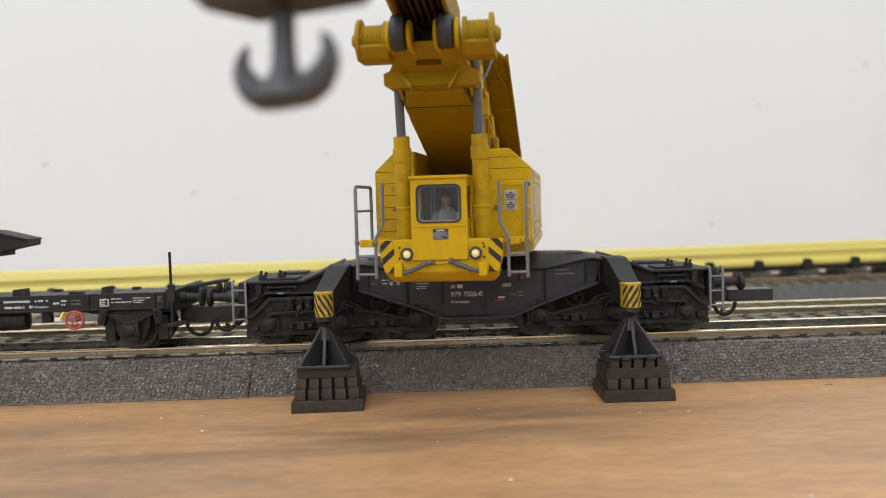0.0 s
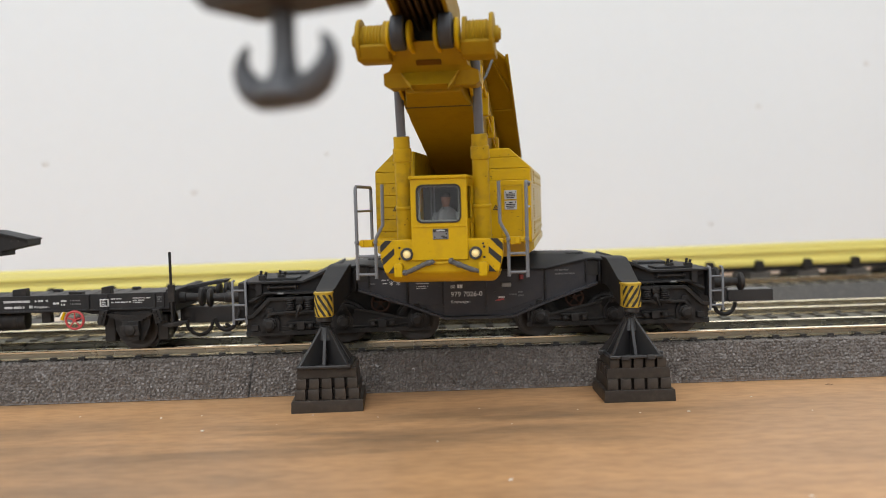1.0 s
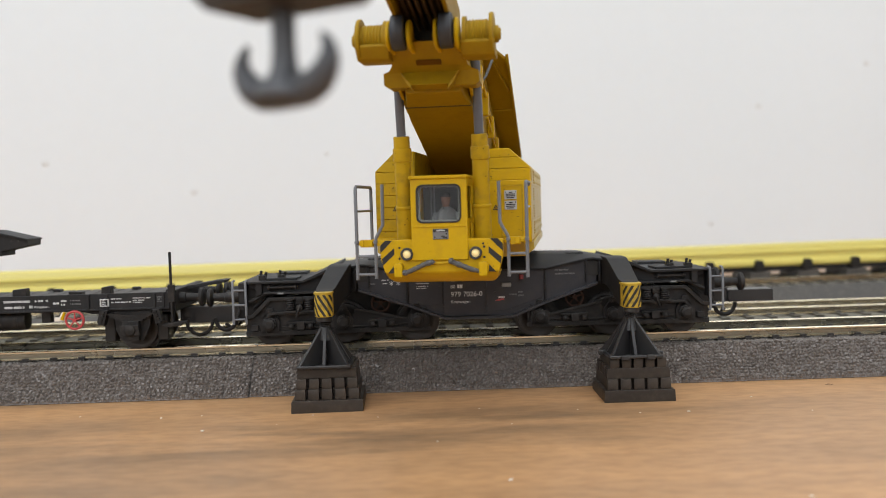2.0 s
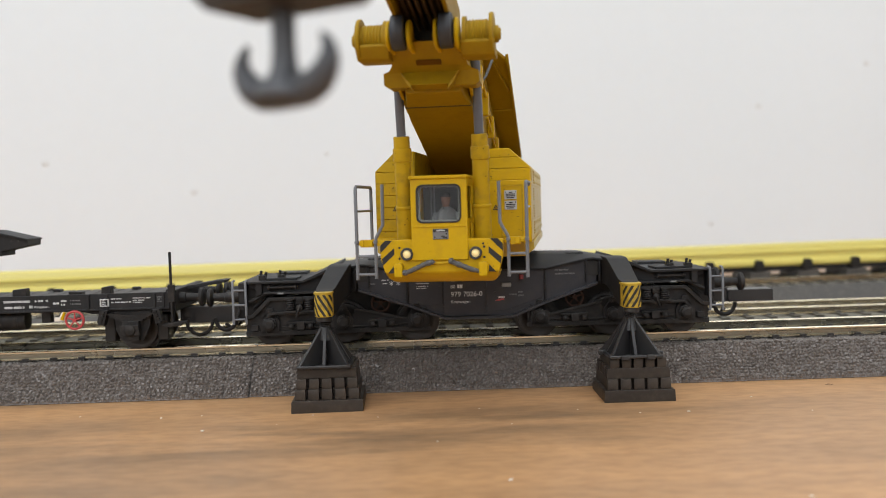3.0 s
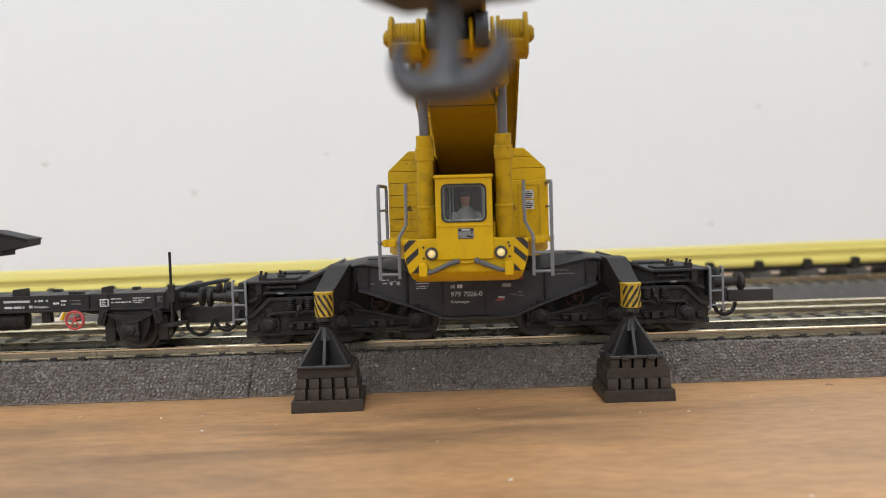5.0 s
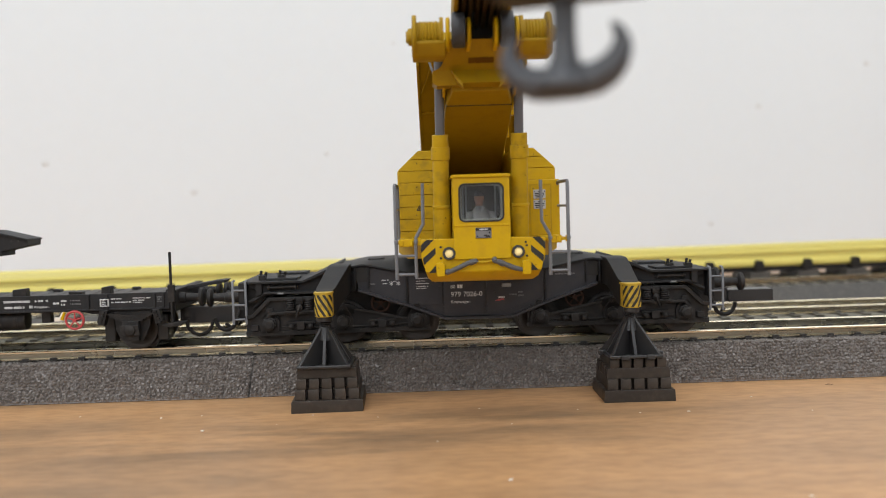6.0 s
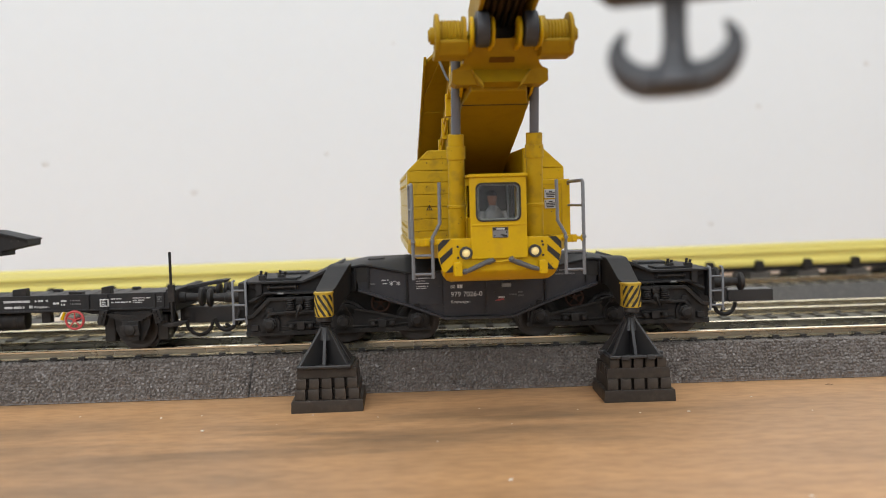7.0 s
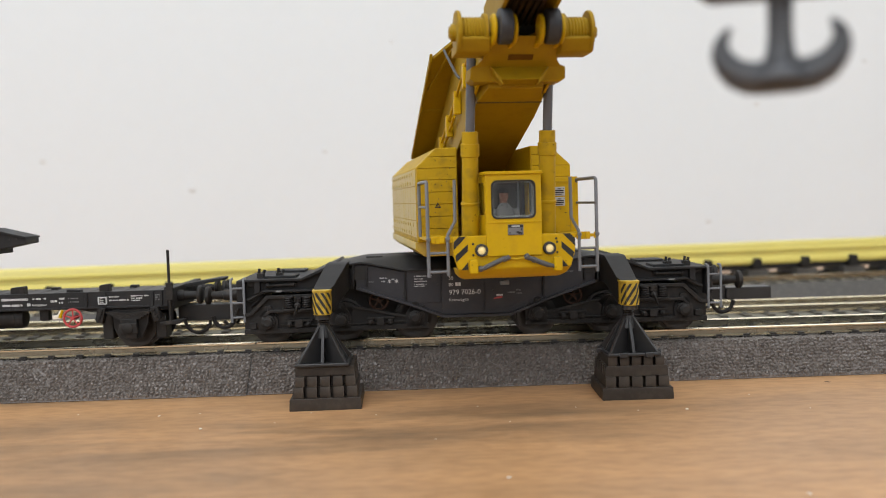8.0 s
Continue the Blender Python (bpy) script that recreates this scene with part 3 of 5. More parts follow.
        box(bm, min(s * 53.5, s * 60.2), max(s * 53.5, s * 60.2), -11.5, 11.5, 19.5, 27.0)
        part("end_frame", bm, BLACK, head)
        for y in (-10, 10):
            buffer_parts(t, s * 62, y, 24.3, s, DOWN)
        for y, zz in ((-5.2, 15.6), (4.4, 15.0)):
            bm = bmesh.new()
            tube(bm, [(s * 62, y, 21.6), (s * 63.6, y, 20.4), (s * 64.6, y, 17.6), (s * 66.0, y, zz), (s * 67.6, y, zz + 1.2)], 0.5, 8)
            part("brake_hose", bm, BLACK, head)
        # ladder
        xa, xb = (60.6, 63.9) if s > 0 else (60.0, 63.3)
        bm = bmesh.new()
        for x in (xa, xb):
            tube(bm, [(s * x, -15.3, 17.6), (s * x, -15.3, 28.0), (s * x, -14.9, 28.7), (s * x, -13.2, 28.8)], 0.34, 8)
        lad = part("ladder", bm, STEEL_GREY, t, "thin grey ladder", m=DOWN)
        for z in (18.9, 22.6, 26.4):
            bm = bmesh.new()
            cyl(bm, (s * xa, -15.3, z), (s * xb, -15.3, z), 0.26, n=8)
            part("rung", bm, STEEL_GREY, lad)
        # coupler and its bracket
        bm = bmesh.new()
        if s > 0:
            box(bm, 62, 69.5, -2.2, 2.2, 18.2, 22.0)
            box(bm, 69.5, 82, -2.9, 2.9, 18.0, 21.4)
        else:
            box(bm, -80.5, -62, -2.4, 2.4, 16.8, 21.2)
        hk = bmesh.new()
        tube(hk, [(s * 62, 0, 23.4), (s * 65.4, 0, 23.4), (s * 67.4, 0, 23.0), (s * 68.2, 0, 24.0), (s * 67.6, 0, 25.0)], [1.0, 1.0, 0.9, 0.75, 0.5], 8)
        turned(hk, (s * 62, 0, 23.4), (s, 0, 0), [(0, 2.0), (0.8, 1.9), (0.9, 1.2)], 12)
        part("draw_hook", hk, BOGIE, head)
        part("coupler", bm, JACK, t, "dark plastic close coupler", bevel=0.2, m=DOWN)
        bm = bmesh.new()
        tube(bm, [(s * 67.2 + 2.9 * math.cos(a), -6.5, 18.4 + 3.2 * math.sin(a)) for a in [math.pi * (1 + k / 10) for k in range(11)]], 0.55, 8)
        part("coupling_loop", bm, BOGIE, t, m=DOWN)
        # three-axle bogie
        c = s * 35.0

        def B(*v):
            return [(c + s * a, b) for a, b in v]
        bm = bmesh.new()
        plate = B((-22, 15.0), (25.2, 14.8), (25.2, 19.3), (23.4, 19.5), (19.0, 23.7), (7.0, 23.7), (5.8, 20.6), (2.4, 20.2), (2.0, 18.4), (-2.0, 18.4), (-3.0, 20.4), (-8, 19.4), (-14, 18.0), (-16.4, 17.6), (-21.6, 20.2), (-22.4, 18.6))
        prism(bm, plate, -14.4, -13.4)
        bog = part("bogie", bm, BOGIE, t, "dark grey dusty three-axle bogie", bevel=0.1, m=DOWN)
        bm = bmesh.new()
        prism(bm, plate, 13.4, 14.4)
        part("far_side_frame", bm, BOGIE, bog, bevel=0.1)
        bm = bmesh.new()
        prism(bm, B((-22.4, 14.7), (25.2, 14.4), (25.2, 15.6), (-22.4, 15.9)), -15.4, -14.3)
        part("lower_bar", bm, BOGIE, bog, bevel=0.1)
        bm = bmesh.new()
        prism(bm, B((25.3, 18.9), (25.3, 19.8), (23.6, 20.0), (19.3, 24.3), (6.6, 24.4), (6.6, 23.6), (18.8, 23.4), (23.2, 19.1)), -15.6, -14.3)
        prism(bm, B((5.4, 19.9), (18.4, 19.9), (19.4, 19.0), (20.2, 19.2), (18.8, 20.6), (5.4, 20.6)), -16.4, -14.3)
        part("upper_bar", bm, BOGIE, bog, bevel=0.1)
        bm = bmesh.new()
        prism(bm, B((-21.6, 20.0), (-16.4, 17.5), (-14, 17.9), (-8, 19.3), (-2.6, 20.4), (-2.6, 21.0), (-8, 20.0), (-14, 18.6), (-16.4, 18.2), (-21.6, 20.7)), -15.2, -14.3)
        part("spring_beam", bm, BOGIE, bog, bevel=0.08)
        bm = bmesh.new()
        prism(bm, B((-20.5, 17.2), (23.5, 17.2), (23.5, 19.6), (18, 23.6), (2, 24.6), (-3, 24.4), (-14, 20.8), (-20.5, 19.0)), -5.6, 5.6)
        part("bolster", bm, BLACK, bog)
        for a in (-19, 0, 19):
            piece("axlebox", abox, bog, place(c + s * a, -14.5, 17.5))
            for y, r in ((-8.6, 0), (8.6, 180)):
                piece("wheel", wheel, bog, place(c + s * a, y, 16.45, 0, 0, r))
            bm = bmesh.new()
            cyl(bm, (c + s * a, -12, 16.45), (c + s * a, 12, 16.45), 1.0, n=10)
            part("axle", bm, BOGIE, bog)
        for a in (8.8, 13.5):
            bm = bmesh.new()
            helical(bm, c + s * a, -15.9, 20.9, 23.7, 0.95, 5, 0.25)
            part("coil_spring", bm, BOGIE, bog)
            bm = bmesh.new()
            box(bm, c + s * a - 1.6, c + s * a + 1.6, -17.0, -14.6, 20.4, 20.9)
            box(bm, c + s * a - 1.3, c + s * a + 1.3, -16.8, -14.6, 23.7, 24.1)
            part("spring_seat", bm, BOGIE, bog, bevel=0.08)
        bm = bmesh.new()
        box(bm, c + s * 11.15 - 0.95, c + s * 11.15 + 0.95, -16.2, -14.5, 22.5, 24.3)
        for o in (-0.5, 0.5):
            cyl(bm, (c + s * 11.15 + o, -16.1, 23.4), (c + s * 11.15 + o, -16.6, 23.4), 0.28, n=8)
        turned(bm, (c + s * 11.2, -15.6, 21.6), (0, -1, 0), [(0, 0.9), (0.8, 0.9), (0.95, 0.5), (1.2, 0.45)], 12)
        tube(bm, [(c + s * 11.2, -16.6, 21.6), (c + s * 11.6, -16.6, 20.4), (c + s * 12.0, -16.6, 19.0)], [0.35, 0.4, 0.3], 8)
        part("damper", bm, BOGIE, bog, bevel=0.1)
        bm = bmesh.new()
        for k in range(12):
            xx = c + s * (-20.6 + k * 4.05)
            cyl(bm, (xx, -15.3, 15.2), (xx, -15.75, 15.2), 0.3, n=6)
        part("bolts", bm, BOGIE, bog)
        for a in (-19, 0, 19):             # pointed horn guides over the axleboxes
            bm = bmesh.new()
            prism(bm, B((a - 2.2, 18.9), (a + 2.2, 18.9), (a + 1.0, 20.6), (a + 0.7, 21.6), (a - 0.7, 21.6), (a - 1.0, 20.6)), -15.4, -14.3)
            cyl(bm, (c + s * a, -15.3, 20.6), (c + s * a, -15.8, 20.6), 0.3, n=8)
            part("horn_guide", bm, BOGIE, bog, bevel=0.1)
        bm = bmesh.new()
        box(bm, c + s * 22.0, c + s * 23.8, -15.9, -14.3, 15.8, 17.3) if s > 0 else box(bm, c - 23.8, c - 22.0, -15.9, -14.3, 15.8, 17.3)
        part("guard_iron", bm, BOGIE, bog, bevel=0.12)
        bm = bmesh.new()
        tube(bm, [(c - s * 17, -14.9, 16.6), (c - s * 6, -15.3, 16.3), (c + s * 6, -15.3, 16.3), (c + s * 16, -14.9, 16.6)], 0.25, 6)
        part("brake_rod", bm, BOGIE, bog)
        bm = bmesh.new()
        n = 20                             # spoked handwheel deep under the frame
        hx = c - s * 9.6
        tube(bm, [(hx + 2.3 * math.cos(2 * math.pi * k / n), -13.4, 21.9 + 2.3 * math.sin(2 * math.pi * k / n)) for k in range(n + 1)], 0.32, 8)
        for k in range(5):
            q = 2 * math.pi * k / 5 + 0.3
            cyl(bm, (hx, -13.4, 21.9), (hx + 2.2 * math.cos(q), -13.4, 21.9 + 2.2 * math.sin(q)), 0.22, n=6)
        cyl(bm, (hx, -13.8, 21.9), (hx, -5, 21.9), 0.6, n=10)
        part("brake_handwheel", bm, RUSTY, bog, "rust-brown spoked brake handwheel")
        for a in (-10, 11):
            bm = bmesh.new()
            box(bm, c + s * a - 3.6, c + s * a + 3.6, -15.8, -14.4, 17.4, 18.0)
            box(bm, c + s * a - 1.0, c + s * a + 1.0, -16.3, -14.4, 15.9, 17.9)
            for o in (-2.5, 2.5):
                box(bm, c + s * a + o - 0.7, c + s * a + o + 0.7, -15.6, -14.4, 16.4, 17.5)
                turned(bm, (c + s * a + o, -15.5, 16.7), (0, -1, 0), [(0, 0.75), (0.7, 0.75), (0.8, 0.4), (1.2, 0.35)], 10)
            part("brake_hanger", bm, BOGIE, bog, bevel=0.1)
        # outrigger arm with its striped jack sleeve
        jx, lean = (-37.5, 2.2) if s < 0 else (35.0, 0.0)
        bm = bmesh.new()
        loft(bm, [[(jx + o * lean - w, y, z0), (jx + o * lean + w, y, z0), (jx + o * lean + w, y, z1), (jx + o * lean - w, y, z1)] for y, z0, z1, w, o in ((-13.5, 25.4, 32.5, 2.6, 1), (-20.5, 25.4, 32.5, 2.6, 1), (-22.0, 25.2, 32.1, 2.6, 0.92), (-33.4, 22.0, 28.0, 2.3, 0.1), (-35.2, 21.9, 27.8, 2.1, 0.04), (-37.2, 21.9, 27.2, 1.5, 0))])
        arm = part("outrigger_arm", bm, FRAME, t, bevel=0.12, m=DOWN, smooth=20)
        plan = [(-2.15, -37.2), (-1.15, -38.7), (1.0, -38.9), (2.1, -37.6), (2.15, -34), (-2.15, -34)]
        bm = bmesh.new()
        prism(bm, [(jx + x, y) for x, y in plan], 21.7, 27.3, "z")
        part("striped_sleeve", bm, WORN_Y, arm, "yellow and black striped jack sleeve", bevel=0.12)
        bm = bmesh.new()
        prism(bm, [(jx + x * 1.05, -36.6 + (y + 36.6) * 1.05) for x, y in plan], 27.0, 27.5, "z")
        part("sleeve_rim", bm, WORN_Y, arm, bevel=0.1)
        u = 0.0
        for (xa, ya), (xb, yb) in zip(plan[:3], plan[1:4]):
            wide = math.hypot(xb - xa, yb - ya)
            bm = bmesh.new()
            slanted(bm, 0.02, wide - 0.02, 21.9, 26.9, 1.55 if s > 0 else -1.55, 2.35, u)
            bm.transform(Matrix.Translation((jx + xa, ya, 0)) @ pose(0, 0, 0, 0, 0, math.degrees(math.atan2(yb - ya, xb - xa))))
            part("sleeve_stripes", bm, BLACK, arm)
            u += wide
        bm = bmesh.new()
        cyl(bm, (jx, -36.4, 20.5), (jx, -36.4, 21.8), 1.9, n=20)
        part("sleeve_collar", bm, JACK, arm, bevel=0.1)
    return t


carriage()


# ---- jack stands on their timber cribs ----
def jack_stand(x, y, z, lugs):
    t = thing("jack_stand", x, y, z, "dark grey pyramid jack stand with a threaded screw", "jack stand", "jack stands")
    bm = bmesh.new()
    s, i = 6.3, 5.4
    for x0, x1, y0, y1 in ((-s, s, -s, -i), (-s, s, i, s), (-s, -i, -i, i), (i, s, -i, i)):
        box(bm, x0, x1, y0, y1, 0, 0.8)
    for x, y in lugs:
        box(bm, x - 1.0, x + 1.0, y - 0.45, y + 0.45, -0.3, 0.95)
    part("base_ring", bm, JACK, t, bevel=0.25)
    bm = bmesh.new()
    box(bm, -i, i, -i, i, 0.05, 0.35)
    part("base_plate", bm, JACK, t)
    for a in range(4):
        bm = bmesh.new()
        for q in (45, 0):
            r = 8.0 if q == 45 else 5.7
            tmp = bmesh.new()
            prism(tmp, [(0.3, 0.3), (r, 0.3), (r, 0.8), (1.3, 8.9), (0.3, 8.9)], -0.38, 0.38)
            tmp.transform(pose(0, 0, 0, 0, 0, q + 90 * a))
            me = bpy.data.meshes.new("rib")
            tmp.to_mesh(me)
            bm.from_mesh(me)
            bpy.data.meshes.remove(me)
            tmp.free()
        part("rib", bm, JACK, t, bevel=0.08)
    bm = bmesh.new()
    turned(bm, (0, 0, 6.0), (0, 0, 1), [(0, 2.1), (1.0, 1.9), (2.9, 1.45), (3.2, 1.2)], 16)
    part("collar", bm, JACK, t)
    bm = bmesh.new()
    prof = []
    for k in range(6):
        prof += [(0.55 * k, 1.0), (0.55 * k + 0.2, 1.35), (0.55 * k + 0.35, 1.35)]
    turned(bm, (0, 0, 9.1), (0, 0, 1), prof + [(3.6, 1.0), (4.2, 1.0)], 16)
    part("screw", bm, JACK, t, "threaded screw")
    return t


def crib(x, y, lengthwise, turn):
    """Crossed layers of short timbers, each layer a little smaller than the one below."""
    t = thing("timber_crib", x, y, 0, "dark brown stack of crossed timber blocks standing on the table", "timber crib", "jack cribs")
    t.matrix_world = place(x, y, 0, 0, 0, turn)
    z = 0.0
    for k, along in enumerate(lengthwise):
        half, h = (8.3, 7.75, 7.35, 6.9)[k], (2.8, 2.55, 2.4, 2.3)[k]
        n = 5
        w = 2 * half / n
        bm = bmesh.new()
        g = 0.0 if k == 0 else 0.34
        if along:
            loft(bm, [[(a * (half - o), b * (w / 2 - g - o * 0.3), zz) for a, b in ((-1, -1), (1, -1), (1, 1), (-1, 1))] for zz, o in ((0, 0.06), (0.2, 0), (h - 0.3, 0.1), (h - 0.1, 0.16), (h, 0.34))])
        else:
            loft(bm, [[(b * (w / 2 - g - o * 0.3), a * (half - o), zz) for a, b in ((-1, -1), (-1, 1), (1, 1), (1, -1))] for zz, o in ((0, 0.06), (0.2, 0), (h - 0.3, 0.1), (h - 0.1, 0.16), (h, 0.34))])
        me = mesh_of("timber", bm, CRIB)
        for i in range(n):
            o = -half + w * (i + 0.5)
            piece("timber", me, t, place(0 if along else o, o if along else 0, z))
        bm = bmesh.new()
        box(bm, -half + 2.2, half - 2.2, -half + 2.2, half - 2.2, z + 0.02, z + h - 0.1)
        part("core", bm, CRIB, t)
        z += h
    return z


H = crib(-37.2, -33.4, (True, False, False, True), 1.5)
jack_stand(-37.5, -35.2, H, ())
H = crib(35.7, -33.2, (True, False, True, False), -1.0)
jack_stand(35.0, -34.8, H, ((-2.6, -6.3), (3.4, -6.3), (-6.3, 2.0), (6.3, -2.0)))


# ---- the slewing superstructure: local x to its right, -y forward ----
def strip_poly(z0, z1, s, inner, outer, chamfer, zc, zt, grow=0.0):
    """Outline of one horizontal panel of a house front between z0 and z1."""
    def xo(z):
        return outer if z <= zc else outer + (chamfer - outer) * (z - zc) / (zt - zc)
    pts = [(inner, z0), (xo(z0), z0)]
    if z0 < zc < z1:
        pts.append((outer, zc))
    pts += [(xo(z1), z1), (inner, z1)]
    return [(s * a, b) for a, b in pts]


def frame_ring(x0, x1, z0, z1, a0, a1, b0, b1, r, n=4):
    """Matching outer and inner outlines of a wall with a round-cornered opening."""
    inner, outer = [], []
    for cx, cz, q, ox, oz in ((a1 - r, b1 - r, 0, x1, z1), (a0 + r, b1 - r, 1, x0, z1), (a0 + r, b0 + r, 2, x0, z0), (a1 - r, b0 + r, 3, x1, z0)):
        for k in range(n + 1):
            a = (q + k / n) * math.pi / 2
            px, pz = cx + r * math.cos(a), cz + r * math.sin(a)
            inner.append((px, pz))
            first = k < n / 2
            if k == n / 2:
                outer.append((ox, oz))
            elif (q % 2 == 0) == first:
                outer.append((ox, pz))
            else:
                outer.append((px, oz))
    return outer, inner


def pierced(bm, outer, inner, d0, d1, axis="y"):
    def at(p, d):
        return (p[0], d, p[1]) if axis == "y" else (d, p[0], p[1])
    R = [[bm.verts.new(at(p, d)) for p in ps] for ps, d in ((outer, d0), (inner, d0), (inner, d1), (outer, d1))]
    n = len(outer)
    fs = []
    for a, b in ((0, 1), (1, 2), (2, 3), (3, 0)):
        for i in range(n):
            fs.append(bm.faces.new((R[a][i], R[a][(i + 1) % n], R[b][(i + 1) % n], R[b][i])))
    bmesh.ops.recalc_face_normals(bm, faces=fs)


def house(t, s):
    """One engine house beside the boom; s is the side."""
    inn, out, cham, zc, zt = 8.6, 18.2, 13.4, 55.2, 59.7
    bm = bmesh.new()
    prism(bm, [(s * a, b) for a, b in ((inn, 38), (out, 38), (out, zc), (cham, zt), (inn, zt))], -38.4, 34)
    # left house gets the darker yellow, so part of its shade is painted
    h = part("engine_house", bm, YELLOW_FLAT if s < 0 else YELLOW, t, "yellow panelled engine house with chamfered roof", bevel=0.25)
    zs = [38.4, 41.1, 43.9, 46.7, 49.5, 52.3, 55.0, 57.6, 59.5]
    lo = 0 if s < 0 else 5
    for a, b in list(zip(zs, zs[1:]))[lo:]:
        bm = bmesh.new()
        prism(bm, strip_poly(a + 0.08, b - 0.05, s, inn + 0.25, out - 0.15, cham - 0.15, zc, zt), -38.75, -38.3)
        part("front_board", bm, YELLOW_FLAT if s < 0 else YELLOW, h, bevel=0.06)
    if s > 0:
        bm = bmesh.new()
        box(bm, 8.7, 18.4, -44.0, -38.3, 38.2, 52.2)
        part("front_locker", bm, YELLOW, h, bevel=0.2)
        bm = bmesh.new()
        outer, inner = frame_ring(11.6, 16.6, 39.4, 51.2, 11.9, 16.3, 39.7, 50.9, 0.3)
        pierced(bm, outer, inner, -44.15, -43.9)
        part("locker_door_seam", bm, YELLOW_FLAT, h)
        for zz in (48.9, 46.6):
            bm = bmesh.new()
            box(bm, 12.5, 15.2, -44.25, -44.05, zz - 1.0, zz + 1.0)
            part("notice_plate", bm, NOTICE, h, "small white notice plate", bevel=0.03)
            bm = bmesh.new()
            for k, (a, b) in enumerate(((13.5, 14.3), (12.8, 14.9), (12.8, 14.9), (13.0, 14.6))):
                box(bm, a, b, -44.3, -44.2, zz + 0.55 - 0.4 * k - 0.11, zz + 0.55 - 0.4 * k + 0.11)
            for a in (12.65, 14.9):
                box(bm, a, a + 0.15, -44.3, -44.2, zz + 0.45, zz + 0.75)
            part("notice_print", bm, BLACK, h)
    # warning triangle
    wx, wz, wy = (-13.4, 46.3, -38.8) if s < 0 else (10.5, 46.0, -44.05)
    bm = bmesh.new()
    tri = [(wx + 0.85 * math.sin(a), wz + 0.85 * math.cos(a)) for a in (0, 2 * math.pi / 3, 4 * math.pi / 3)]
    tin = [(wx + 0.5 * math.sin(a), wz + 0.5 * math.cos(a)) for a in (0, 2 * math.pi / 3, 4 * math.pi / 3)]
    pierced(bm, tri, tin, wy - 0.06, wy + 0.04)
    box(bm, wx - 0.09, wx + 0.09, wy - 0.06, wy + 0.04, wz - 0.2, wz + 0.3)
    part("warning_triangle", bm, BLACK, h)
    # grab rivets
    bm = bmesh.new()
    for k in range(9):
        x, z = (s * (9.6 + 7.6 * ((k * 0.37) % 1)), 40 + 18 * ((k * 0.61) % 1))
        y = -38.75 if (s < 0 or z > 52.4) else -44.05
        if abs(x) < 13.3 or z < 55:
            cyl(bm, (x, y - 0.08, z), (x, y + 0.1, z), 0.11, n=8)
    part("rivets", bm, BLACK, h)
    # side panels and louvres
    bm = bmesh.new()
    box(bm, -0.2, 0.2, -2.2, 2.2, -0.15, 0.15)
    slat = mesh_of("louvre_slat", bm, YELLOW_FLAT)
    bm = bmesh.new()
    box(bm, -0.06, 0.06, -0.16, 0.16, -0.4, 0.4)
    catch = mesh_of("panel_catch", bm, WORN_Y)
    for col in range(11):
        for row in range(4):
            bm = bmesh.new()
            y0, z0 = -37.6 + col * 6.45, 39.0 + row * 4.0
            box(bm, s * 18.1 - 0.25, s * 18.1 + 0.3, y0 + 0.12, y0 + 6.3, z0 + 0.12, z0 + 3.9)
            part("side_panel", bm, SHEEN_Y, h)
            if s > 0 and col == 1:
                for k in range(5):
                    piece("louvre_slat", slat, h, place(s * 18.4, y0 + 3.2, z0 + 0.7 + 0.65 * k))
            elif row in (0, 3) and col > 0:
                piece("panel_catch", catch, h, place(s * 18.42, y0 + 0.9, z0 + 2.9))
                piece("panel_catch", catch, h, place(s * 18.42, y0 + 5.5, z0 + 0.9))
    bm = bmesh.new()
    prism(bm, [(s * a, b) for a, b in ((9, 34.6), (16.5, 34.6), (18.6, 36.2), (18.6, 38.0), (9, 38.0))], -36.5, 33)
    part("sill", bm, SHEEN_Y, h, bevel=0.15)
    return h


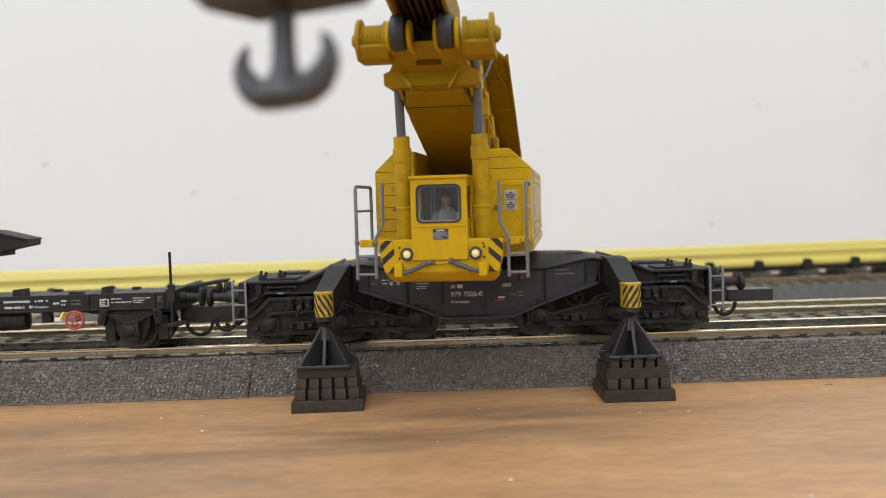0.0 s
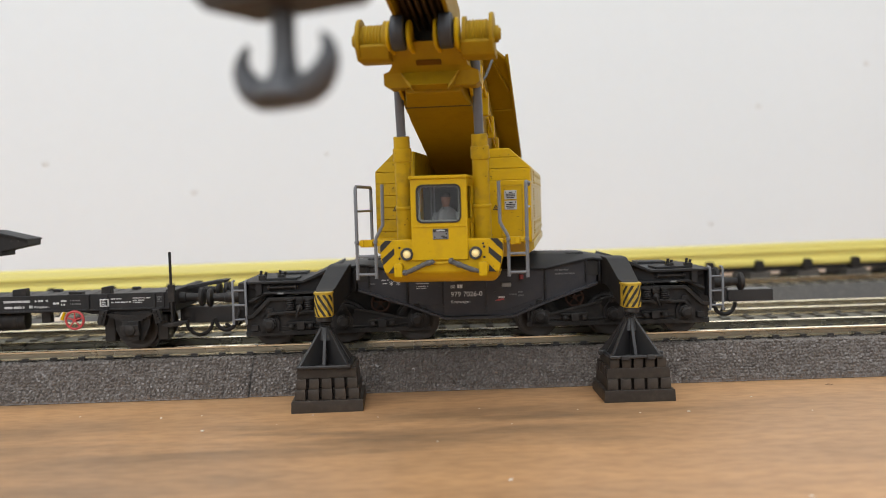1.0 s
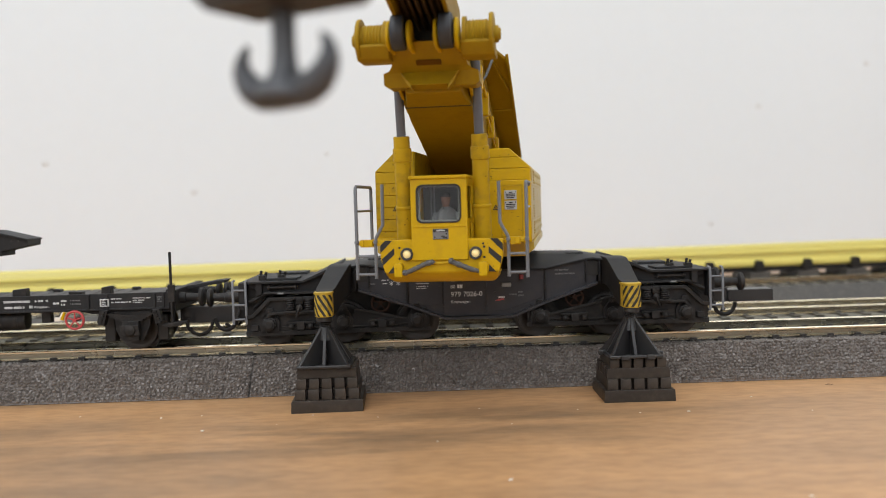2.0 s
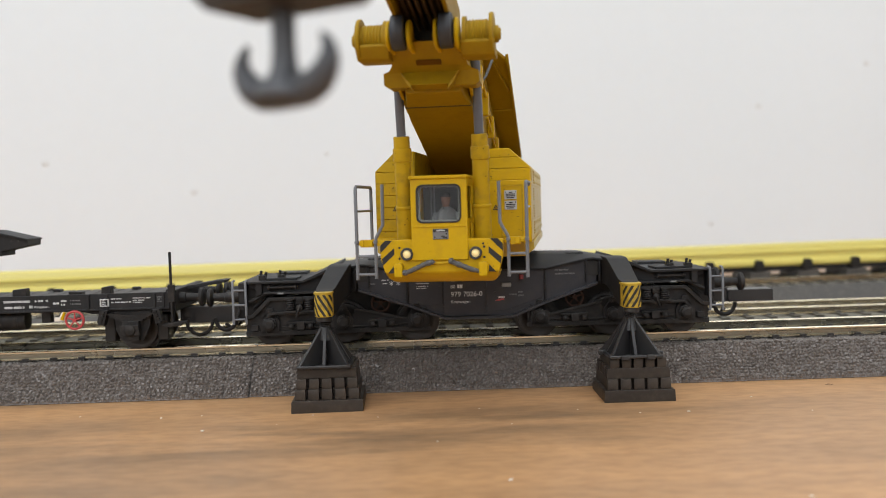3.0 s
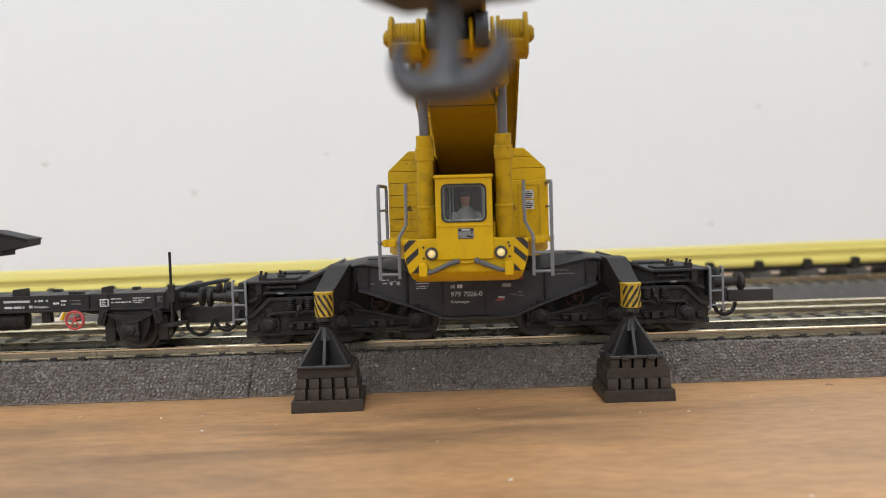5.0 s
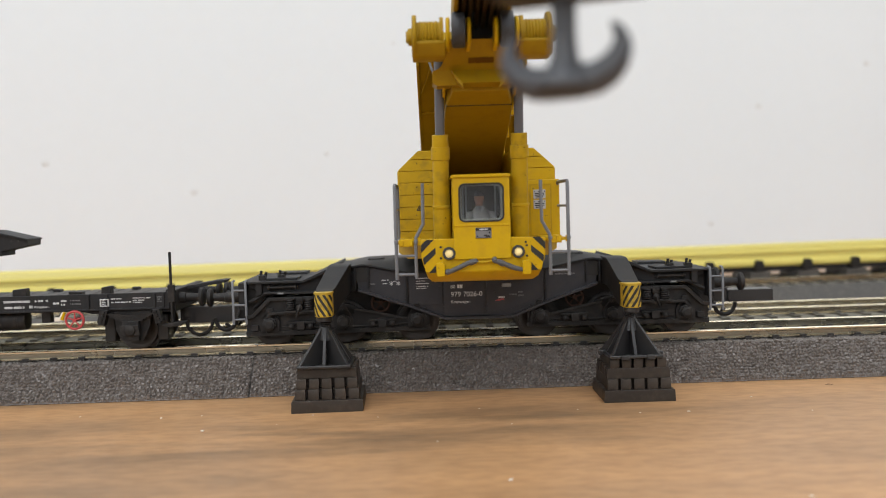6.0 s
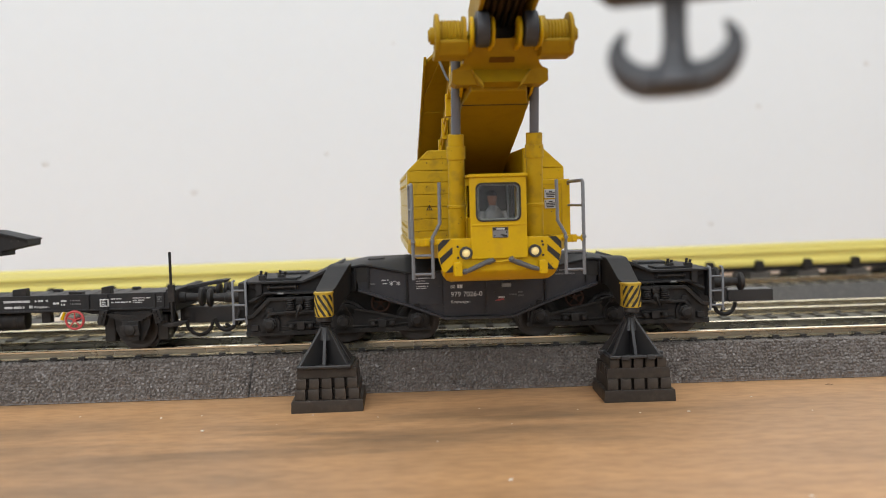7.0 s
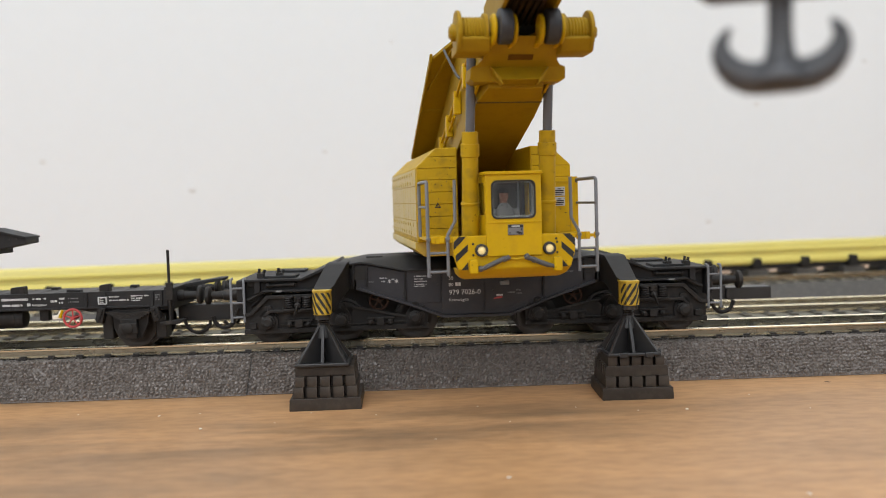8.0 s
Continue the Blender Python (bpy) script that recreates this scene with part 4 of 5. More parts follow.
def cab(t):
    x0, x1, z0, z1, yf, yb = -6.1, 5.75, 35.6, 52.6, -60.3, -46.5
    bm = bmesh.new()
    outer, inner = frame_ring(x0, x1, z0, z1, -4.7, 4.3, 43.6, 51.2, 1.1)
    pierced(bm, outer, inner, yf, yf + 0.7)
    c = part("cab", bm, YELLOW, t, "yellow driver's cab with a large front window", bevel=0.12)
    for x, s in ((x0, 1), (x1, -1)):
        bm = bmesh.new()
        outer, inner = frame_ring(yf + 0.72, yb, z0, z1, -58.6, -50.5, 44.2, 51.0, 0.8)
        pierced(bm, outer, inner, x, x + s * 0.6, "x")
        part("cab_side", bm, YELLOW, c, bevel=0.1)
        bm = bmesh.new()
        box(bm, x + s * 0.2, x + s * 0.45, -58.7, -50.4, 44.1, 51.1)
        part("side_pane", bm, GLASS, c, "clear side window").visible_shadow = False
    bm = bmesh.new()
    box(bm, x0 + 0.6, x1 - 0.6, yb - 0.6, yb, z0, z1)
    part("cab_back", bm, DARKIN, c)
    bm = bmesh.new()
    box(bm, x0 + 0.6, x1 - 0.6, yf + 0.8, yb - 0.6, z0, z0 + 5.5)
    part("cab_console", bm, DARKIN, c)
    bm = bmesh.new()
    prism(bm, [(x0 - 0.35, z1), (x1 + 0.35, z1), (x1 + 0.2, z1 + 0.7), (x0 - 0.2, z1 + 0.7)], yf - 0.45, yb + 0.3)
    part("cab_roof", bm, YELLOW, c, bevel=0.15)
    bm = bmesh.new()
    outer, inner = frame_ring(-4.95, 4.55, 43.35, 51.45, -4.62, 4.22, 43.68, 51.12, 1.1)
    outer = frame_ring(-9, 9, 40, 56, -4.95, 4.55, 43.35, 51.45, 1.3)[1]
    pierced(bm, outer, inner, yf - 0.2, yf + 0.5)
    part("window_seal", bm, BLACK, c, "black rubber window seal", bevel=0.1)
    bm = bmesh.new()
    box(bm, -4.6, 4.2, yf + 0.12, yf + 0.3, 43.7, 51.1)
    part("windscreen", bm, GLASS, c, "clear windscreen").visible_shadow = False
    bm = bmesh.new()
    outer, inner = frame_ring(-4.9, 4.5, 43.3, 51.5, -4.25, 3.85, 44.0, 50.8, 0.8)
    pierced(bm, outer, inner, yf + 0.9, yf + 1.6)
    part("inner_window_frame", bm, PANE_EDGE, c, "dull grey inner window frame", bevel=0.1)
    bm = bmesh.new()
    box(bm, x0 + 0.1, x1 - 0.1, yf - 0.18, yf + 0.1, 42.5, 42.85)
    part("ledge", bm, YELLOW, c, bevel=0.06)
    bm = bmesh.new()
    box(bm, -1.55, 1.75, yf - 0.12, yf + 0.1, 40.0, 42.15)
    part("maker_plate", bm, GREY_PRINT, c, "grey maker's plate", bevel=0.04)
    bm = bmesh.new()
    box(bm, -1.5, 1.7, yf - 0.18, yf, 41.5, 42.1)
    prism(bm, [(0.0, 40.55), (0.5, 40.35), (0.7, 40.15), (1.5, 40.15), (1.5, 40.5), (0.9, 40.55), (0.7, 40.75)], yf - 0.18, yf)
    box(bm, 1.2, 1.5, yf - 0.18, yf, 40.9, 41.3)
    box(bm, -1.3, -1.0, yf - 0.18, yf, 40.25, 40.5)
    box(bm, -1.55, 1.75, yf - 0.16, yf, 39.95, 40.05)
    part("plate_print", bm, BLACK, c)
    bm = bmesh.new()
    box(bm, -0.8, 1.0, yf - 0.22, yf - 0.1, 41.65, 41.95)
    part("plate_title", bm, NOTICE, c)
    bm = bmesh.new()
    cyl(bm, (6.05, -55, 37.5), (6.05, -55, 43.2), 0.3, n=8)
    part("grab_bar", bm, YELLOW_FLAT, c)
    for x in (-3.6, -2.9, 3.6):
        bm = bmesh.new()
        box(bm, x - 0.16, x + 0.16, yb - 1.4, yb - 0.7, 41.2, 52)
        part("cab_post", bm, STEEL_GREY, c)
    # seated model figure, one plain shape
    bm = bmesh.new()
    loft(bm, [ring((0.1 + dx, -51.6, z), (0, 0, 1), a, 16, b) for z, a, b, dx in ((41.1, 2.6, 1.3, 0.3), (43.0, 2.75, 1.4, 0.3), (44.6, 2.7, 1.4, 0.3), (45.4, 2.5, 1.3, 0.25), (46.0, 1.9, 1.0, 0.15), (46.4, 1.15, 0.85, 0.05), (46.7, 0.8, 0.75, 0), (47.6, 0.7, 0.7, 0))])
    turned(bm, (0.1, -51.8, 47.0), (0, 0, 1), [(0, 0.55), (0.35, 0.86), (1.1, 1.05), (1.8, 1.08), (2.0, 1.12), (2.5, 1.0), (2.95, 0.5)], 16)
    box(bm, -0.1, 0.3, -53.1, -52.7, 47.9, 48.5)
    for q in (-1, 1):                # bent arms towards the console
        tube(bm, [(0.3 + q * 2.4, -51.6, 45.2), (0.3 + q * 2.9, -52.4, 43.0), (0.3 + q * 1.6, -54.6, 42.4)], [0.7, 0.65, 0.5], 10)
        prism(bm, [(0.15 + q * 0.2, 45.0), (0.15 + q * 1.1, 46.3), (0.15 + q * 0.5, 46.7)], -53.2, -52.6)
    fig = part("figure", bm, PALE_GREY, c, "small seated model driver in a grey shirt", m=place(-0.2, 2.4, 0))
    fig.data.materials.append(FLESH)
    fig.data.materials.append(BLACK)
    for p in fig.data.polygons:
        p.material_index = int(p.center.z > 47.0 * MM) + int(p.center.z > 48.85 * MM)
    return c


def apron(t):
    """The front beam with lamps, stripes, hose and tow brackets."""
    yf = -59.7
    bm = bmesh.new()
    prism(bm, [(-13.1, 40.0), (-13.0, 36.2), (-12.1, 33.0), (12.1, 33.0), (13.0, 36.2), (13.1, 39.8), (5.9, 40.0), (-6.3, 40.0)], yf, yf + 1.6)
    a = part("front_apron", bm, YELLOW, t, "yellow front apron with black hazard stripes", bevel=0.2)
    bm = bmesh.new()
    box(bm, -10.5, 11.5, yf + 1.6, -40, 34.4, 38.2)
    part("front_beam", bm, YELLOW_FLAT, a, bevel=0.2)
    bm = bmesh.new()
    loft(bm, [[(-c - 0.5, y, z), (c + 0.5, y, z), (c + 0.5, yf + 8, z), (-c - 0.5, yf + 8, z)] for c, y, z in ((11.6, yf + 0.02, 33.0), (11.2, yf + 2.0, 31.7), (10.5, yf + 3.9, 30.9), (9.7, yf + 4.8, 30.6))])
    part("lower_skirt", bm, YELLOW, a, bevel=0.2)
    bm = bmesh.new()
    for s, o in ((1, -0.5), (-1, 0.5)):
        for poly in (((-12.5, 37.2), (-12.5, 38.8), (-11.4, 39.9), (-9.8, 39.9)), ((-12.0, 34.6), (-12.2, 36.0), (-9.5, 38.3), (-9.5, 36.9)), ((-11.0, 32.9), (-9.5, 34.6), (-9.5, 33.0))):
            prism(bm, [(s * x + o, z) for x, z in poly], yf - 0.05, yf + 0.05)
    part("hazard_stripes", bm, BLACK, a)
    for x in (-7.2, 7.3):
        bm = bmesh.new()
        turned(bm, (x, yf + 0.3, 36.95), (0, -1, 0), [(0, 1.35), (1.2, 1.35), (1.45, 1.2), (1.45, 0.95), (0.9, 0.9)], 24)
        lp = part("headlamp", bm, RUBBER, a, "round dark grey headlamp with a lit lens")
        bm = bmesh.new()
        turned(bm, (x, yf - 0.55, 36.95), (0, -1, 0), [(0, 0.88), (0.25, 0.82), (0.45, 0.55), (0.55, 0.05)], 20)
        part("lens", bm, LAMP, lp, "glowing warm white lens")
    bm = bmesh.new()
    for x, z in ((-8.9, 38.3), (-8.9, 36.0), (9.1, 38.2), (9.1, 36.0), (-8.6, 33.6), (5.2, 38.6), (8.9, 38.9)):
        cyl(bm, (x, yf - 0.06, z), (x, yf + 0.2, z), 0.26, n=10)
    part("bolt_holes", bm, BLACK, a)
    for pts in ([(-8.2, 33.0), (-6.8, 33.3), (-3.2, 34.9), (-1.6, 35.3), (-1.4, 35.0)], [(1.7, 35.2), (2.0, 35.3), (3.2, 34.9), (6.4, 33.6), (8.3, 33.1)]):
        bm = bmesh.new()
        tube(bm, [(x, yf - 1.1, z) for x, z in pts], [0.4, 0.5, 0.52, 0.55, 0.4], 10)
        for k in (0, 2):
            p, q = Vector((pts[k][0], yf - 1.1, pts[k][1])), Vector((pts[k + 1][0], yf - 1.1, pts[k + 1][1]))
            d = (q - p).normalized()
            turned(bm, p + d * 0.2, d, [(0, 0.45), (0.1, 0.62), (0.8, 0.62), (0.9, 0.45)], 8)
        part("air_hose", bm, HOSE, a, "grey rubber air hose")
    bm = bmesh.new()
    tube(bm, [(-1.5, yf - 0.9, 35.1), (0, yf - 0.9, 34.9), (1.8, yf - 0.9, 35.2)], 0.25, 8)
    part("hose_link", bm, YELLOW_FLAT, a)
    for x in (-9.0, 8.9):
        bm = bmesh.new()
        prism(bm, [(x - 0.9, 32.2), (x + 0.9, 32.2), (x + 0.9, 34.6), (x + 0.5, 35.2), (x - 0.9, 35.0)], yf - 1.6, yf + 0.1)
        part("tow_bracket", bm, YELLOW, a, bevel=0.2)
    # platforms, steps and handrails on either side
    for s, xi, xo in ((-1, -13.2, -18.0), (1, 13.2, 17.8)):
        bm = bmesh.new()
        box(bm, min(xi, xo), max(xi, xo), -58.6, -40, 39.0, 39.6)
        box(bm, min(xi, xo) + 0.6, min(xi, xo) + 3.4, -58.75, -57.8, 38.5, 40.1)
        for k in range(3):
            box(bm, min(xi, xo) + 0.4 + 1.9 * k, min(xi, xo) + 1.3 + 1.9 * k, -59.1, -58.5, 38.7, 40.0)
        part("step_platform", bm, YELLOW, a, bevel=0.08)
        bm = bmesh.new()
        xr = xo + s * 0.2
        tube(bm, [(xr, -58.9, 31.6), (xr, -58.9, 39.6), (xr, -58.9, 50.6), (xr, -58.7, 51.2), (xr, -58.0, 51.5), (xr, -44.5, 51.5), (xr, -43.8, 51.2), (xr, -43.6, 50.6), (xr, -43.6, 39.5)], 0.38, 8)
        cyl(bm, (xr, -58.9, 46.2), (xr, -43.6, 46.2), 0.26, n=8)
        part("outer_handrail", bm, STEEL_GREY, a, "grey hooped handrail")
        bm = bmesh.new()
        xi2, xm = xi + s * 0.9, xi - s * 0.75
        tube(bm, [(xi2, -59.0, 31.8), (xi2, -59.0, 39.6), (xi2 - s * 0.1, -59.0, 40.4), (xm, -59.0, 43.2), (xm - s * 0.1, -59.0, 51.8)], 0.36, 8)
        part("inner_handrail", bm, STEEL_GREY, a, "grey bent handrail")
        for z in (32.7, 36.6):
            bm = bmesh.new()
            cyl(bm, (xi2, -59.0, z), (xr, -58.9, z), 0.3, n=8)
            part("step_rung", bm, STEEL_GREY, a)
        bm = bmesh.new()
        for xx in (xi2, xr):
            turned(bm, (xx, -59.7, 39.6), (0, 1, 0), [(0, 0.36), (0.2, 0.46), (1.2, 0.46)], 10)
        part("rail_clamps", bm, STEEL_GREY, a)
    return a


SLOPE = 0.30


def zb(v):
    return 55.6 + (v - 17) * SLOPE


def boom(t):
    bm = bmesh.new()
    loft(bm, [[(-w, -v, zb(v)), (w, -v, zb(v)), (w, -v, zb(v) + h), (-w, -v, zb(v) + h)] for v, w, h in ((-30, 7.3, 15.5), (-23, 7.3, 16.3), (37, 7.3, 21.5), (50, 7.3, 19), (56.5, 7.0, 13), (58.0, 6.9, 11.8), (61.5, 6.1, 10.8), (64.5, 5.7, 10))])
    b = part("boom", bm, BOOM_Y, t, "yellow box boom raised over the cab, painted darker for shade", bevel=0.25)
    bm = bmesh.new()
    prism(bm, [(-57.4, zb(57.4) - 0.07), (-57.75, zb(57.75) - 0.07), (-57.75, zb(57.75) + 0.3), (-57.4, zb(57.4) + 0.3)], -6.95, 6.95, "x")
    part("boom_seam", bm, BLOCK, b)
    for s in (-1, 1):          # brighter yellow strips painting the lit slivers beside the head
        bm = bmesh.new()
        prism(bm, [(-52, zb(52) + 1.0), (-62, zb(62) + 1.6), (-62, zb(62) + 4.4), (-52, zb(52) + 4.0)], min(s * 7.0, s * 7.6), max(s * 7.0, s * 7.6), "x")
        part("lit_strip", bm, YELLOW, b, bevel=0.1)
    # wide top cover with turned-up edges
    def zp(v):
        return 81.4 + (v - 31) * 0.395
    bm = bmesh.new()
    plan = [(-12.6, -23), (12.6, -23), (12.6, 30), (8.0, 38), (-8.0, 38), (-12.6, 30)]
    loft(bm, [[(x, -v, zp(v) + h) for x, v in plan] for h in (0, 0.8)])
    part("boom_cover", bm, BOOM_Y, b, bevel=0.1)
    for s in (-1, 1):
        bm = bmesh.new()
        prism(bm, [(23, zp(-23) - 0.1), (-30, zp(30) - 0.7), (-31, zp(31) + 0.9), (23, zp(-23) + 0.9)], min(s * 12.6, s * 13.3), max(s * 12.6, s * 13.3), "x")
        part("cover_flange", bm, BOOM_Y, b, bevel=0.15)
        bm = bmesh.new()           # slanting stiffener under the wing's front corner
        loft(bm, [[(s * a, -v, zp(v) - h) for a, v in ((12.4, 17), (11.9, 16.6), (8.3, 34.6), (8.8, 35.0))] for h in (0.0, 0.7)])
        part("wing_gusset", bm, BOOM_Y, b, bevel=0.08)
        bm = bmesh.new()
        prism(bm, [(-6, zp(6) - 0.4), (-6.6, zp(6.6) - 0.4), (-6.6, zp(6.6)), (-6, zp(6))], min(s * 7.5, s * 12.5), max(s * 7.5, s * 12.5), "x")
        part("cover_rib", bm, BOOM_Y, b, bevel=0.1)
        # pipe run and brackets along the boom side
        bm = bmesh.new()
        tube(bm, [(s * 8.4, 20, zb(-20) + 9), (s * 8.4, -30, zb(30) + 9), (s * 8.4, -58, zb(58) + 10)], 0.35, 8)
        tube(bm, [(s * 8.3, 20, zb(-20) + 6.5), (s * 8.3, -34, zb(34) + 6.5)], 0.3, 8)
        part("boom_pipe", bm, YELLOW, b)
        for v in (10, 24, 38, 52):
            bm = bmesh.new()
            box(bm, min(s * 7.4, s * 9.0), max(s * 7.4, s * 9.0), -v - 1.1, -v + 1.1, zb(v) + 5.4, zb(v) + 10.6)
            part("pipe_bracket", bm, YELLOW, b, bevel=0.15)
        bm = bmesh.new()
        tube(bm, [(s * 8.3, -44.5, 74.6), (s * 8.9, -43.6, 75.4), (s * 10.4, -38.6, 80.6), (s * 10.6, -36, zp(34) - 0.2)], 0.32, 8)
        part("hydraulic_hose", bm, HOSE, b)
    # telescopic inner boom, open below, with its ropes
    z0 = 82.4
    for s in (-1, 1):
        bm = bmesh.new()
        prism(bm, [(-60, z0 - 3.4), (-172, z0 + 21.7), (-172, z0 + 29.7), (-60, z0 + 4.6)], min(s * 4.6, s * 5.4), max(s * 4.6, s * 5.4), "x")
        part("inner_boom_side", bm, BOOM_Y, b, bevel=0.1)
    # roof of the channel in dark brown, its inner shade painted
    bm = bmesh.new()
    prism(bm, [(-60, z0 + 1.6), (-172, z0 + 26.7), (-172, z0 + 29.7), (-60, z0 + 4.6)], -4.6, 4.6, "x")
    part("inner_boom_top", bm, BLOCK, b)
    for x in (-3.4, -2.1, -0.7, 0.7, 2.1, 3.4):
        bm = bmesh.new()
        cyl(bm, (x, -60, z0 - 1.4), (x, -170, z0 + 23.3), 0.42, n=8)
        part("hoist_rope", bm, paint_rope, b)
    return b


paint_rope = paint("rope_brown", (0.05, 0.026, 0.009), 0.6, vary=0.2)


def boom_head(t):
    """The collar at the end of the main boom, with winch drums and sheaves."""
    bm = bmesh.new()
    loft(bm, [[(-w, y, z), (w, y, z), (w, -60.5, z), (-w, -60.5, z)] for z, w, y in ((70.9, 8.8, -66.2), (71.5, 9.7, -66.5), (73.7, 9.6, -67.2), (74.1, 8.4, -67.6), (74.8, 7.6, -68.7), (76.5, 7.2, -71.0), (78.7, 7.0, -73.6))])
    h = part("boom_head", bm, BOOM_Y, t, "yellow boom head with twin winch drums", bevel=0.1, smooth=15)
    bm = bmesh.new()
    loft(bm, [[(-a, y, z), (a, y, z), (a, -62, zk), (-a, -62, zk)] for a, y, z, zk in ((5.9, -67.3, 73.7, 73.7), (3.8, -69.2, 71.0, 71.0), (3.6, -66.0, 70.5, 70.5))])
    part("lower_tray", bm, BOOM_Y, h, bevel=0.06, smooth=15)
    for s in (-1, 1):
        bm = bmesh.new()
        prism(bm, [(s * 5.9, 73.6), (s * 3.8, 71.2), (s * 3.5, 70.0), (s * 4.7, 71.2)], -69.1, -66.4)
        part("tray_ear", bm, BOOM_Y, h, bevel=0.06)
    bm = bmesh.new()
    prism(bm, [(-68.8, 74.8), (-70.05, 75.7), (-69.6, 75.9), (-68.2, 75.0)], -2.5, 2.5, "x")
    part("slot", bm, SLOT, h)
    # black sheet added for the shade between the sheaves
    bm = bmesh.new()
    box(bm, -4.4, 4.4, -66, -61, 78.6, 86.5)
    part("dark_backing", bm, BLACK, h, "dark sheet for the shade behind the hoist ropes")
    for s in (-1, 1):
        # sheave and cheeks
        bm = bmesh.new()
        turned(bm, (s * 4.55 - 1.25, -76.6, 79.9), (1, 0, 0), [(0, 2.9), (0.1, 3.25), (0.25, 3.35), (2.25, 3.35), (2.4, 3.25), (2.5, 2.9)], 36)
        part("sheave", bm, RUBBER, h, "dark grey sheave wheel")
        for x in (s * 2.6, s * 6.5):
            bm = bmesh.new()
            turned(bm, (x - 0.4, -75.4, 79.6), (1, 0, 0), [(0, 2.6), (0.15, 2.9), (0.65, 2.9), (0.8, 2.6)], 24)
            prism(bm, [(-78.0, 79.0), (-74.0, 77.0), (-70.5, 76.6), (-66.8, 77.0), (-66.8, 80.0)], x - 0.4, x + 0.4, "x")
            part("cheek_plate", bm, YELLOW, h, bevel=0.12)
        # winch drum
        bm = bmesh.new()
        a = s * 7.3
        prof = [(0, 3.6), (0.7, 3.6), (0.75, 2.75)]
        for k in range(6):
            prof += [(1.1 + k * 0.62, 2.75), (1.3 + k * 0.62, 2.95), (1.45 + k * 0.62, 2.95), (1.6 + k * 0.62, 2.75)]
        prof += [(5.1, 2.75), (5.15, 4.0), (5.35, 4.15), (5.85, 4.15), (6.0, 3.9), (6.05, 1.7), (6.8, 1.6), (6.9, 1.2), (7.2, 1.1)]
        turned(bm, (a, -72.0, 79.6), (s, 0, 0), prof, 32)
        part("winch_drum", bm, BOOM_Y, h, "yellow winch drum with rope grooves")
        bm = bmesh.new()
        prism(bm, [(-67.0, 77.4), (-73.0, 77.0), (-75.2, 78.4), (-75.3, 77.8), (-74.0, 75.9), (-73.4, 75.5), (-67.0, 75.5)], min(s * 7, s * 13.4), max(s * 7, s * 13.4), "x")
        part("drum_tray", bm, BOOM_Y, h, bevel=0.15)
    return h


def lift_cylinders(t):
    for s in (-1, 1):
        p0, p1, p2 = Vector((s * 8.4 , -53.6, 38.4)), Vector((s * 8.35, -56.2, 61.9)), Vector((s * 8.2, -59.6, 77.0))
        d = p1 - p0
        L = d.length
        bm = bmesh.new()
        turned(bm, p0, d, [(0, 1.9), (8.0, 1.9), (8.2, 2.05), (8.6, 2.05), (8.8, 1.8), (L - 5.4, 1.75), (L - 5.2, 2.0), (L - 2.6, 2.0), (L - 2.5, 1.75), (L - 0.1, 1.75), (L, 1.5)], 24)
        c = part("lift_cylinder", bm, YELLOW_FLAT, t, "yellow hydraulic lift cylinder with a grey rod")
        bm = bmesh.new()
        cyl(bm, p1 - d.normalized() * 2, p2, 1.0, n=16)
        part("piston_rod", bm, ROD, c, "smooth grey piston rod")


def hook_block(t):
    m = place(1.70, -167.6, 56.35, 0, 0, -23) @ Matrix.Scale(1.03, 4)
    bm = bmesh.new()
    prism(bm, [(-5.9, 8.7), (6.6, 8.7), (8.8, 11.2), (8.8, 17), (-8.6, 17), (-8.6, 11.2)], -3.6, 3.6)
    b = part("hook_block", bm, BLOCK, t, "dark hook block with a grey double hook", bevel=0.4, m=m)
    bm = bmesh.new()
    turned(bm, (0, 0, 1.2), (0, 0, 1), [(0, 2.7), (0.7, 2.4), (1.4, 1.7), (2.4, 1.2), (4.0, 1.05), (8.0, 1.1)], 20)
    part("hook_shank", bm, HOOK, b)
    for s in (-1, 1):
        pts, rad = [], []
        for x, z, r in ((0, 1.5, 1.5), (1.2, 1.45, 1.5), (2.5, 1.5, 1.45), (3.5, 1.95, 1.35), (4.25, 2.75, 1.15), (4.7, 3.7, 0.92), (4.7, 4.6, 0.68), (4.35, 5.4, 0.45), (3.9, 5.9, 0.2)):
            pts.append((s * x * 1.05, 0, z + (0.35 if s > 0 else 0) * x / 4.8))
            rad.append(r)
        bm = bmesh.new()
        tube(bm, pts, rad, 16)
        part("hook_horn", bm, HOOK, b, "smooth grey hook horn", smooth=60)
    bm = bmesh.new()
    for x in (-3, -1, 1, 3):
        cyl(bm, (x, 0, 16.5), (x, 0, 46), 0.25, n=6)
    part("hook_ropes", bm, paint_rope, b)


